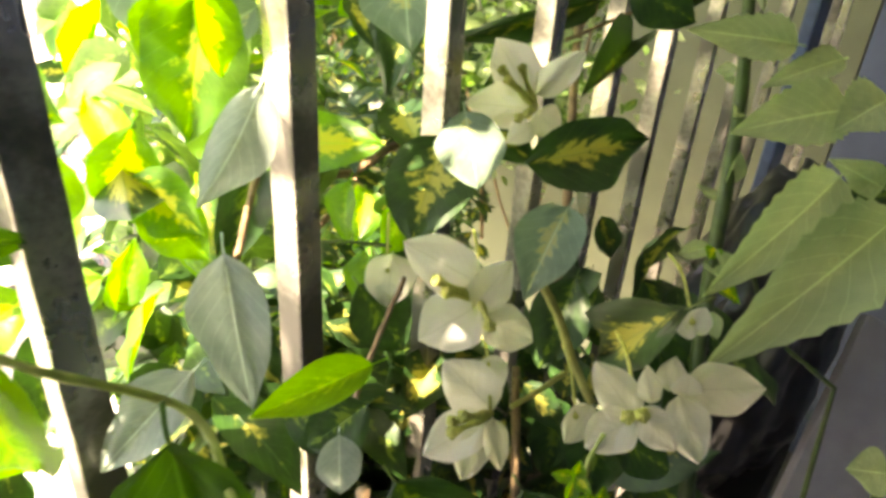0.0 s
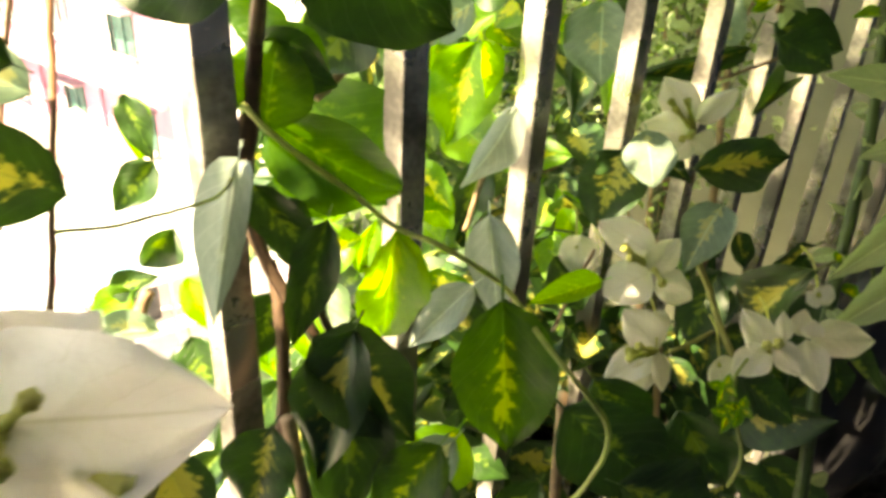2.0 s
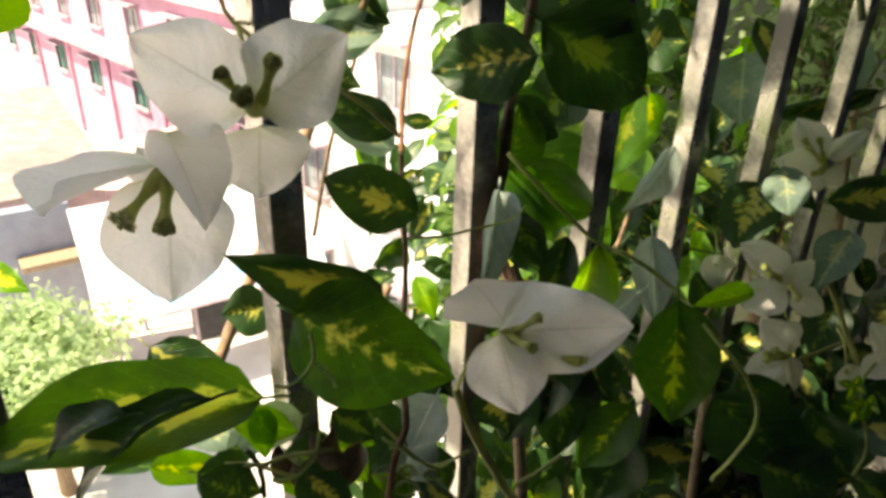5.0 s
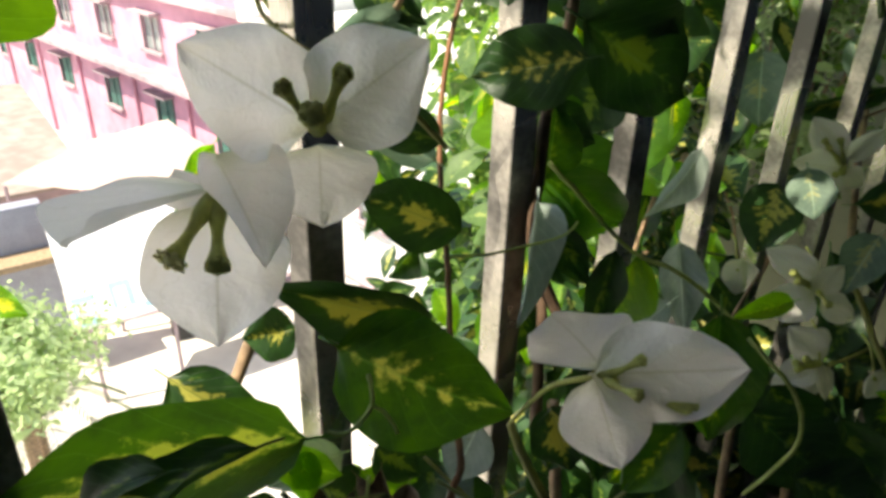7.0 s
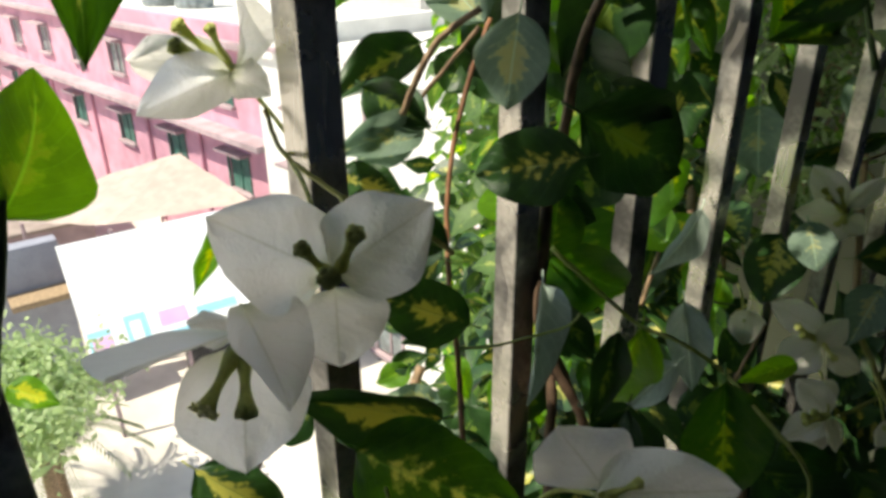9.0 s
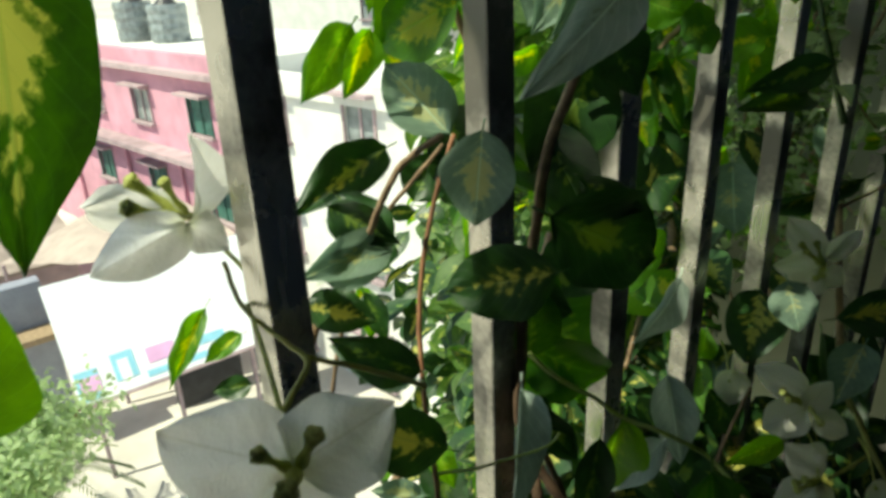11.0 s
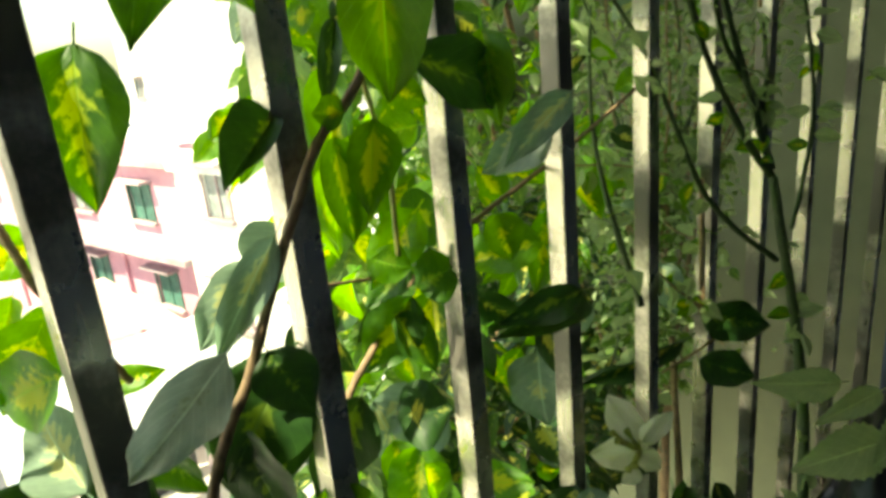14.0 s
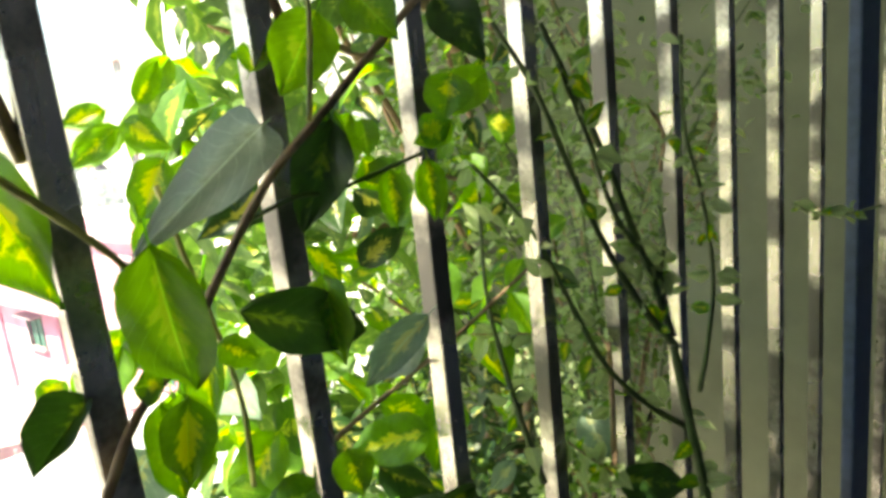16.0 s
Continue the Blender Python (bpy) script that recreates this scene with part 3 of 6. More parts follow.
# ---- greenery outside ----
def leafy(name, rng, count, spot, size, material, parent, label=""):
    """Many small leaves of one crown, as one mesh of stuff."""
    verts, faces, uvs = [], [], []
    for _ in range(count):
        p, s = spot(), size * rng.uniform(0.6, 1.3)
        yaw, dip, roll = rng.uniform(0, 6.28), rng.gauss(-0.5, 0.45), rng.gauss(0, 0.6)
        m = Matrix.Translation(p) @ Euler((dip, roll, yaw)).to_matrix().to_4x4()
        b, w = len(verts), s * rng.uniform(0.42, 0.58)
        rows = ((0, 0, 0), (0.25, 0.8, 0.02), (0.55, 1.0, 0.0), (0.8, 0.55, -0.06), (1.0, 0.0, -0.16))
        for v, h, z in rows:
            for u in (-1, 0, 1):
                verts.append(m @ Vector((u * h * w / 2, v * s, z * s + 0.12 * abs(u) * h * w)))
                uvs.append(((u + 1) / 2, v))
        for j in range(4):
            for i in range(2):
                k = b + 3 * j + i
                faces.append((k, k + 1, k + 4, k + 3))
    me = bpy.data.meshes.new(name)
    me.from_pydata(verts, [], faces)
    layer = me.uv_layers.new(name="UVMap")
    for loop in me.loops:
        layer.data[loop.index].uv = uvs[loop.vertex_index]
    me.materials.append(material)
    for p in me.polygons:
        p.use_smooth = True
    ob = new(name, me)
    hung(ob, parent, label)
    return tagged(ob, kind="stuff")


def edge_of(x):
    """How near to the open side the tree reaches."""
    return max(0.15 + 0.46 * (0.2 - x), 0.67 * (0.24 - x)) + 0.02


def outside_tree(rng):
    """The sunlit tree whose branches reach up to the fence."""
    t = thing("tree", "sunlit green tree with many small bright leaves", "tree", (-2.4, 3.0, -9))
    part("trunk", mesh_of("trunk", tube(bmesh.new(), bend([(-2.4, 3.0, -9), (-2.3, 2.9, -5), (-2.2, 2.8, -1.5), (-1.9, 2.7, 0.3), (-1.8, 2.6, 1.6)], 5), [0.16 - 0.006 * i for i in range(21)], 9), WOOD), None, t)
    limbs = []
    for k in range(34):
        a = Vector((-1.9 + 0.2 * rng.random(), 2.7, rng.uniform(-0.6, 1.5)))
        b = Vector((rng.uniform(-1.5, -0.22), 0, rng.uniform(0.1, 2.3)))
        b.y = edge_of(b.x) + rng.uniform(0.03, 0.8)
        line = bend([a, (a + b) / 2 + Vector((0, 0, 0.15)), b], 6, 0.008, rng)
        limbs.append(line)
        part("limb", mesh_of("limb", tube(bmesh.new(), line, [0.016 - 0.001 * i for i in range(len(line))], 6), WOOD), None, t)

    def spot():
        line = rng.choice(limbs)
        p = line[rng.randrange(3, len(line))] + Vector((rng.gauss(0, 0.11), rng.gauss(0, 0.11), rng.gauss(0, 0.12)))
        p.y = max(p.y, edge_of(p.x) + abs(rng.gauss(0, 0.05)))
        p.y = min(p.y, 1.66, 0.12 + (0.25 - p.x) / 0.8)
        p.x = min(p.x, -0.14)
        return p

    def fringe():
        p = Vector((-0.24 - 0.9 * rng.random() ** 1.5, 0, rng.uniform(0.3, 2.0)))
        p.y = min(edge_of(p.x) + abs(rng.gauss(0, 0.12)), 1.6, 0.12 + (0.25 - p.x) / 0.8)
        return p

    for k in range(10):
        q = fringe()
        line = bend([(-1.85, 2.7, q.z - 0.3), (q.x - 0.2, q.y + 0.5, q.z - 0.05), q], 6, 0.008, rng)
        part("limb", mesh_of("limb", tube(bmesh.new(), line, [0.014 - 0.0009 * i for i in range(len(line))], 6), WOOD), None, t)
    leafy("crown", rng, 1700, fringe, 0.058, TREE, t)
    leafy("crown", rng, 420, fringe, 0.06, BRIGHT, t, "larger leaves in a sunlit yellow-green")
    leafy("crown", rng, 3400, spot, 0.046, TREE, t)
    leafy("crown", rng, 1300, spot, 0.042, SOFT, t, "pale leaves")
    leafy("crown", rng, 900, spot, 0.055, BRIGHT, t, "larger leaves in a sunlit yellow-green")


outside_tree(random.Random(4))


def street_tree(at, high, radius, seed, label):
    rng = random.Random(seed)
    t = thing("street_tree", label, "tree", at)
    x, y, z = at
    part("trunk", mesh_of("trunk", tube(bmesh.new(), [(x, y, z), (x + 0.1, y, z + high * 0.4), (x, y + 0.1, z + high)], [0.16, 0.12, 0.08], 8), WOOD), None, t)
    lobes = [Vector((x + rng.gauss(0, radius * 0.5), y + rng.gauss(0, radius * 0.5), z + high + rng.gauss(0, radius * 0.3))) for _ in range(14)]
    for q in lobes:
        part("limb", mesh_of("limb", tube(bmesh.new(), [(x, y, z + high * 0.6), q], [0.05, 0.02], 5), WOOD), None, t)

    def spot():
        q = rng.choice(lobes)
        return q + Vector((rng.gauss(0, 0.3), rng.gauss(0, 0.3), rng.gauss(0, 0.26)))

    leafy("crown", rng, 4200, spot, 0.16, SOFT, t)


street_tree((-11.9, 0.15, -9.0), 3.3, 0.9, 11, "dusty green street tree beside the sign")
street_tree((-11.0, -0.9, -9.0), 3.4, 1.0, 12, "dusty green street tree beside the sign")


def palm(at, high, fronds, seed):
    """A small palm: arching ribs, each with two rows of narrow leaflets."""
    rng = random.Random(seed)
    t = thing("palm_tree", "small dusty green palm beside the street", "palm", at)
    x, y, z = at
    part("trunk", mesh_of("trunk", tube(bmesh.new(), bend([(x, y, z), (x + 0.05, y, z + high * 0.5), (x, y + 0.05, z + high)], 4), [0.11 - 0.004 * i for i in range(9)], 9), WOOD), None, t)
    for k in range(fronds):
        a = 2 * math.pi * (k + 0.3 * rng.random()) / fronds
        way, top = Vector((math.cos(a), math.sin(a), 0)), Vector((x, y + 0.05, z + high))
        long = rng.uniform(1.3, 1.8)
        rib = bend([top, top + way * long * 0.45 + Vector((0, 0, long * 0.30)), top + way * long + Vector((0, 0, -0.1 * long))], 8)
        bm = tube(bmesh.new(), rib, [0.018 - 0.0009 * i for i in range(len(rib))], 5)
        side = Vector((-way.y, way.x, 0))
        for i in range(2, len(rib)):
            for s in (-1, 1):
                for q in (0.0, 0.5):
                    p = rib[i - 1].lerp(rib[i], q)
                    tip = p + (side * s + way * 0.7).normalized() * (0.42 - 0.016 * i) + Vector((0, 0, -0.10))
                    wide = way * 0.022
                    bm.faces.new([bm.verts.new(v) for v in (p - wide * 0.5, p.lerp(tip, 0.4) - wide, tip, p.lerp(tip, 0.4) + wide)])
        part("frond", bm, SOFT_PLAIN, t)


palm((-12.6, 0.35, -9.0), 1.5, 13, 5)


def fine_climber(rng):
    """A fine-leaved plant that rambles between the fence and the wall."""
    t = thing("fine_leaved_climber", "sparse fine-leaved climber in front of the olive wall", "climbing plant", (-0.3, 1.3, -9))
    lines = []
    part("stem", mesh_of("stem", tube(bmesh.new(), bend([(-0.5, 1.5, -9), (-0.45, 1.4, -4), (-0.4, 1.3, 0.2), (-0.35, 1.2, 0.7)], 6), [0.012] * 19, 6), WOOD), None, t)
    for k in range(30):
        a = Vector((-0.35, 1.2, 0.5 + 0.4 * rng.random()))
        y = rng.uniform(0.5, 1.5)
        b = Vector((rng.uniform(0.22 - 0.8 * (y - 0.15), -0.05), y, rng.uniform(0.95, 1.9)))
        line = bend([a, (a + b) / 2 + Vector((rng.gauss(0, 0.06), rng.gauss(0, 0.06), 0.1)), b], 7, 0.004, rng)
        lines.append(line)
        part("twig", mesh_of("twig", tube(bmesh.new(), line, [0.0028 - 0.00012 * i for i in range(len(line))], 5), WOOD if k % 3 else TWIG), None, t)

    def spot():
        line = rng.choice(lines)
        return line[rng.randrange(4, len(line))] + Vector((rng.gauss(0, 0.025), rng.gauss(0, 0.025), rng.gauss(0, 0.03)))

    leafy("leaves", rng, 1500, spot, 0.021, TREE, t)
    leafy("leaves", rng, 2000, spot, 0.023, SOFT, t)


fine_climber(random.Random(77))

# ---- the climber on the fence ----
plant = thing("bougainvillea", "variegated bougainvillea with white bracts climbing the fence", "climbing plant", (0.05, 0.3, 0.0))
LINES = {}
BRACTS = {(shape, tint): [blade("bract", tint, stalk=0.03, nu=12, nv=14, seed=20 + k, **values) for k in range(3)] for tint in (BRACT, IVORY) for shape, values in (
    ("wide", dict(curl=0.06, fold=0.10, wave=0.06, cup=0.2, wide=0.40, sharp=0.66, tail=0.2)),
    ("fold", dict(curl=0.18, fold=0.75, wave=0.05, twist=0.3, wide=0.44, sharp=0.66, tail=0.12)))}


def flower(at, florets, stalk=None, open_one=-1):
    """The heart of a flower, on its stalk, with slender green florets; its white bracts are laid round it."""
    at = Vector(at)
    bm = bmesh.new()
    back = Vector(stalk) if stalk else at + Vector((-0.025, 0.03, 0.012))
    line = bend([back, (back + at) / 2 + Vector((0, 0, 0.006)), at], 5)
    tube(bm, line, [0.0008] * len(line), 6)
    bmesh.ops.create_icosphere(bm, subdivisions=1, radius=0.0018, matrix=Matrix.Translation(at))
    heart = part("flower", mesh_of("flower", bm, TUBE), None, plant, "white three-bracted flower")
    for k, end in enumerate(florets):
        e = Vector(end)
        way = e - at
        b = bmesh.new()
        line = bend([at, at + way * 0.45 + Vector((0, 0, -0.0006)), e], 6)
        size = min(1.25, way.length / 0.015)
        tube(b, line, [size * r for r in (0.0008, 0.0011, 0.0014, 0.0017, 0.0018, 0.0017, 0.0014, 0.0011, 0.001, 0.0011, 0.0014, 0.0018, 0.0021)], 8)
        floret = part("floret", mesh_of("floret", b, TUBE), None, heart)
        b = bmesh.new()
        out, across = way.normalized(), way.orthogonal().normalized()
        if k == open_one:
            for j in range(10):
                side = Matrix.Rotation(math.radians(36 * j), 3, way) @ across
                turn = Matrix((side, out.cross(side), out)).transposed().to_4x4()
                turn.translation = e + side * 0.0026 + out * (0.0005 if j % 2 else 0.0009)
                bmesh.ops.create_icosphere(b, subdivisions=1, radius=0.0013, matrix=turn @ Matrix.Diagonal((1.0, 0.72, 0.45, 1)))
            bmesh.ops.create_icosphere(b, subdivisions=2, radius=0.0017, matrix=Matrix.Translation(e))
            part("corolla", mesh_of("corolla", b, CREAM), None, floret, "small open cream star")
        else:
            for j in range(5):
                side = Matrix.Rotation(math.radians(72 * j), 3, way) @ across
                bmesh.ops.create_icosphere(b, subdivisions=1, radius=0.0013 * size, matrix=Matrix.Translation(e + side * 0.0012 * size + out * 0.0007))
            bmesh.ops.create_icosphere(b, subdivisions=1, radius=0.0015 * size, matrix=Matrix.Translation(e + out * 0.0011))
            part("bud", mesh_of("bud", b, TUBE), None, floret)
    return heart


def bract(heart, shape, base, tip, facing, width):
    n = len(heart.children)
    tint = IVORY if base[1] > 0.25 else BRACT
    return hung(new("bract", BRACTS[shape, tint][n % 3]), heart, "", laid(base, tip, facing, width))


shrub = thing("shrub", "shrub with soft pale green serrated leaves", "shrub", (0.2, 0.5, 0.30))
twiggy = thing("twiggy_shrub", "thin twiggy shrub with small sparse leaves", "shrub", (0.13, 0.6, 0.30))

# stems of the climber
stem([(0.0320, 0.4330, 1.5640), (0.0274, 0.3903, 1.5291), (0.0231, 0.3409, 1.4888), (0.0168, 0.3084, 1.4589), (0.0094, 0.2616, 1.3953), (0.0143, 0.2360, 1.3767), (0.0145, 0.2187, 1.3495), (0.0107, 0.2058, 1.3218), (0.0064, 0.1929, 1.2896), (0.0110, 0.1747, 1.2689), (0.0091, 0.1639, 1.2439), (0.0119, 0.1545, 1.2108), (0.0078, 0.1538, 1.1886), (0.0033, 0.1431, 1.1294)], 0.0021, 0.0027, WOOD, plant)
stem([(0.0279, 0.1339, 1.1640), (0.0386, 0.1438, 1.1501), (0.0336, 0.1748, 1.1238), (0.0437, 0.1875, 1.1100), (0.0608, 0.1987, 1.1042), (0.0724, 0.2243, 1.0815), (0.1000, 0.2160, 1.0740), (0.1196, 0.2180, 1.0610), (0.1200, 0.2420, 1.0300), (0.1176, 0.2486, 1.0029), (0.0910, 0.2749, 0.9358)], 0.0011, 0.0013, LIME, plant)
stem([(0.0033, 0.1156, 1.2624), (0.0048, 0.1010, 1.2330), (0.0088, 0.0900, 1.2040), (0.0179, 0.0816, 1.1710), (0.0398, 0.0691, 1.1420), (0.0511, 0.0621, 1.1261), (0.0760, 0.0440, 1.1100), (0.0917, 0.0360, 1.0970), (0.0941, 0.0301, 1.0878), (0.0996, 0.0223, 1.0694), (0.1110, 0.0090, 1.0200)], 0.0010, 0.0014, RUST, plant)
stem([(0.0213, 0.0951, 1.2689), (0.0091, 0.0856, 1.2581), (0.0027, 0.0812, 1.2463), (-0.0112, 0.0811, 1.2260)], 0.0013, 0.0015, WOOD, plant)
stem([(-0.0695, 0.0822, 1.1630), (-0.0637, 0.0575, 1.1216), (-0.0592, 0.0334, 1.0802), (-0.0564, 0.0159, 1.0508), (-0.0401, -0.0139, 1.0194)], 0.0032, 0.0036, WOOD, plant)
stem([(0.0398, 0.0691, 1.1420), (0.0490, 0.0800, 1.1435), (0.0590, 0.0930, 1.1480), (0.0670, 0.1035, 1.1525), (0.0698, 0.1071, 1.1581)], 0.0007, 0.0005, LIME, plant, name="tendril")
stem([(0.0896, 0.0600, 1.0999), (0.0982, 0.0612, 1.0862), (0.1071, 0.0705, 1.0616), (0.1139, 0.0734, 1.0541)], 0.0016, 0.002, PALE, plant)
stem([(0.0038, 0.1559, 1.1914), (0.0127, 0.1448, 1.1517), (0.0193, 0.1367, 1.1263), (0.0244, 0.1413, 1.1000), (0.0347, 0.1506, 1.0747), (0.0378, 0.1575, 1.0567)], 0.0029, 0.0026, SHADED_STEM, plant)
stem([(-0.0276, 0.2098, 1.1844), (-0.0214, 0.1933, 1.1662), (-0.0085, 0.1625, 1.1459)], 0.0027, 0.0027, WOOD, plant)
stem([(-0.0269, 0.2248, 1.1779), (-0.0169, 0.2092, 1.1605), (-0.0165, 0.1912, 1.1478)], 0.0024, 0.0024, WOOD, plant)
stem([(0.0149, 0.1470, 1.0972), (0.0239, 0.1446, 1.0798), (0.0260, 0.1436, 1.0517), (0.0365, 0.1337, 1.0224)], 0.0026, 0.0031, SHADED_STEM, plant)
stem([(0.0067, 0.1632, 1.0877), (0.0156, 0.1701, 1.0627), (0.0224, 0.1753, 1.0376)], 0.002, 0.002, SHADED_STEM, plant)
stem([(-0.0673, 0.1271, 1.0524), (-0.0658, 0.1160, 1.0351), (-0.0660, 0.1043, 1.0174), (-0.0709, 0.0826, 0.9888)], 0.0032, 0.0036, WOOD, plant)
stem([(-0.0659, 0.3617, 1.0675), (-0.0648, 0.3523, 1.0495), (-0.0640, 0.3413, 1.0218)], 0.0017, 0.002, WOOD, plant)
stem([(0.0253, 0.3646, 1.0369), (0.0224, 0.3538, 1.0134), (0.0205, 0.3414, 0.9878), (0.0218, 0.3299, 0.9652)], 0.0012, 0.0015, WOOD, plant)
stem([(0.0706, 0.4128, 1.0308), (0.0810, 0.4141, 1.0158), (0.0946, 0.4090, 0.9992), (0.1100, 0.4036, 0.9850)], 0.0022, 0.0022, PALE, plant)
stem([(0.0934, 0.4058, 0.9939), (0.0881, 0.3875, 0.9902), (0.0831, 0.3736, 0.9876)], 0.0014, 0.0014, PALE, plant)
stem([(-0.0420, 0.6438, 1.1105), (-0.0193, 0.6098, 1.0498), (0.0157, 0.5523, 0.9905), (0.0322, 0.5155, 0.9592)], 0.0032, 0.0034, WOOD, plant)
stem([(0.0040, 0.6608, 1.1227), (-0.0049, 0.6168, 1.1151), (-0.0193, 0.5832, 1.1047)], 0.0014, 0.0014, WOOD, plant)
stem([(-0.0207, 0.4105, 1.0167), (-0.0427, 0.3975, 1.0168), (-0.0579, 0.3869, 1.0142)], 0.001, 0.001, TWIG, plant)
stem([(-0.0236, 0.5491, 1.3585), (-0.0258, 0.4538, 1.3263), (-0.0369, 0.3722, 1.2971), (-0.0390, 0.3428, 1.2845), (-0.0443, 0.3171, 1.2661), (-0.0425, 0.2907, 1.2430), (-0.0391, 0.2666, 1.2241), (-0.0339, 0.2354, 1.1850)], 0.0013, 0.0026, WOOD, plant)
stem([(-0.0311, 0.2811, 1.4663), (-0.0267, 0.2855, 1.4349), (-0.0255, 0.2945, 1.3922), (-0.0203, 0.2995, 1.3473), (-0.0157, 0.2955, 1.3034)], 0.0014, 0.0016, PALE, plant)
stem([(0.0185, 0.4120, 1.4638), (0.0143, 0.3764, 1.4568), (0.0114, 0.3535, 1.4519), (0.0107, 0.3308, 1.4530), (0.0034, 0.3068, 1.4454)], 0.0011, 0.0013, TWIG, plant)
stem([(0.0070, 0.1700, 1.5190), (0.0350, 0.1886, 1.4966), (0.0364, 0.2050, 1.4792), (0.0417, 0.2241, 1.4577), (0.0254, 0.2477, 1.4325)], 0.0019, 0.0015, PALE, plant)
stem([(0.0329, 0.3389, 1.5426), (0.0466, 0.3254, 1.5142), (0.0518, 0.3170, 1.4894)], 0.0012, 0.0014, PALE, plant)
stem([(0.0008, 0.1182, 1.4033), (0.0102, 0.1150, 1.3912), (0.0113, 0.1154, 1.3784), (-0.0015, 0.1206, 1.3648), (-0.0152, 0.1254, 1.3528), (-0.0246, 0.1300, 1.3390), (-0.0290, 0.1420, 1.3150), (-0.0280, 0.1545, 1.2880)], 0.0016, 0.0018, WOOD, plant)
stem([(0.0048, 0.1084, 1.2597), (-0.0129, 0.1026, 1.2396), (-0.0318, 0.0953, 1.2148), (-0.0501, 0.0844, 1.1619), (-0.0540, 0.0721, 1.1056)], 0.0009, 0.0012, WOOD, plant)
stem([(0.0428, -0.0651, 1.2611), (0.0565, -0.0711, 1.2358), (0.0577, -0.0776, 1.2139), (0.0588, -0.0822, 1.1967)], 0.0016, 0.0018, TWIG, plant)
stem([(0.0127, 0.0111, 1.2423), (0.0247, 0.0099, 1.2316), (0.0384, 0.0144, 1.2245), (0.0484, 0.0170, 1.2209), (0.0525, 0.0146, 1.2189), (0.0560, 0.0036, 1.2108)], 0.0008, 0.001, PALE, plant)
stem([(0.0484, 0.0170, 1.2209), (0.0503, 0.0344, 1.2105), (0.0508, 0.0467, 1.2019), (0.0454, 0.0627, 1.1881)], 0.0009, 0.001, PALE, plant)
stem([(0.0768, 0.0321, 1.0902), (0.0864, 0.0383, 1.0805), (0.0946, 0.0459, 1.0732), (0.0994, 0.0600, 1.0768)], 0.0007, 0.0006, PALE, plant, name="tendril")
stem([(0.0915, 0.0011, 1.1477), (0.0951, -0.0004, 1.1400), (0.0940, -0.0073, 1.1334), (0.0910, -0.0115, 1.1333)], 0.0007, 0.0006, LIME, plant, name="tendril")
stem([(0.0951, -0.0004, 1.1400), (0.0979, 0.0020, 1.1383), (0.1020, 0.0035, 1.1334)], 0.0006, 0.0005, LIME, plant, name="tendril")
stem([(0.0924, 0.0250, 1.0957), (0.1013, 0.0323, 1.0900), (0.1080, 0.0386, 1.0866), (0.1100, 0.0438, 1.0896)], 0.0006, 0.0006, LIME, plant, name="tendril")
stem([(0.0823, 0.0058, 1.1004), (0.0846, 0.0024, 1.0924), (0.0830, -0.0048, 1.0864), (0.0789, -0.0115, 1.0850)], 0.0007, 0.0006, LIME, plant, name="tendril")
stem([(0.0678, -0.0229, 1.0894), (0.0746, -0.0133, 1.0899), (0.0797, -0.0038, 1.0931), (0.0875, 0.0086, 1.0952)], 0.0009, 0.0008, PALE, plant)
stem([(0.1184, 0.0674, 1.0703), (0.1216, 0.0757, 1.0753), (0.1242, 0.0841, 1.0812)], 0.0009, 0.0008, PALE, plant)
for at, size, turns in (((0.0995, 0.0314, 1.0805), 0.0038, 2.1), ((0.1050, 0.0380, 1.0800), 0.0030, 1.6), ((0.0940, 0.0250, 1.0790), 0.0042, 1.3), ((0.1010, 0.0300, 1.0740), 0.0050, 1.5)):
    spin = [turns * math.tau * k / 9 for k in range(10)]
    stem([Vector(at) + Vector((0.6 * math.cos(a), 0.8 * math.cos(a), math.sin(a) + 0.12 * a)) * size * (1 - 0.06 * k) for k, a in enumerate(spin)], 0.0006, 0.0004, LIME, plant, name="tendril")
leaf(plant, "y", "flat", (0.0551, 0.2205, 0.9964), (0.0512, 0.1875, 0.9627), (0.6, -0.6, 0.5), 0.036)
for at, aim, width in (((0.0733, 0.0066, 1.0935), (0.0120, 0.010, -0.012), 0.008), ((0.0773, 0.0137, 1.0955), (-0.004, 0.002, -0.018), 0.009), ((0.0797, 0.0233, 1.0850), (0.006, -0.012, -0.012), 0.010),
                       ((0.0440, 0.0045, 1.0690), (0.004, 0.006, -0.020), 0.011), ((0.0500, 0.0185, 1.0600), (-0.010, 0.004, -0.016), 0.012), ((0.0560, 0.0060, 1.0660), (0.012, 0.006, -0.010), 0.008)):
    leaf(plant, "d", "curl", at, Vector(at) + Vector(aim), (0.7, -0.5, 0.4), width, "dry_leaf", "dry crumpled brown leaf")
stem([(0.0713, 0.0224, 1.0692), (0.0658, 0.0077, 1.0646), (0.0538, -0.0095, 1.0718), (0.0492, -0.0185, 1.0729)], 0.0009, 0.0008, PALE, plant, name="tendril")
stem([(0.0504, -0.0105, 1.0771), (0.0554, -0.0075, 1.0705), (0.0599, -0.0087, 1.0596)], 0.0011, 0.0012, TWIG, plant)
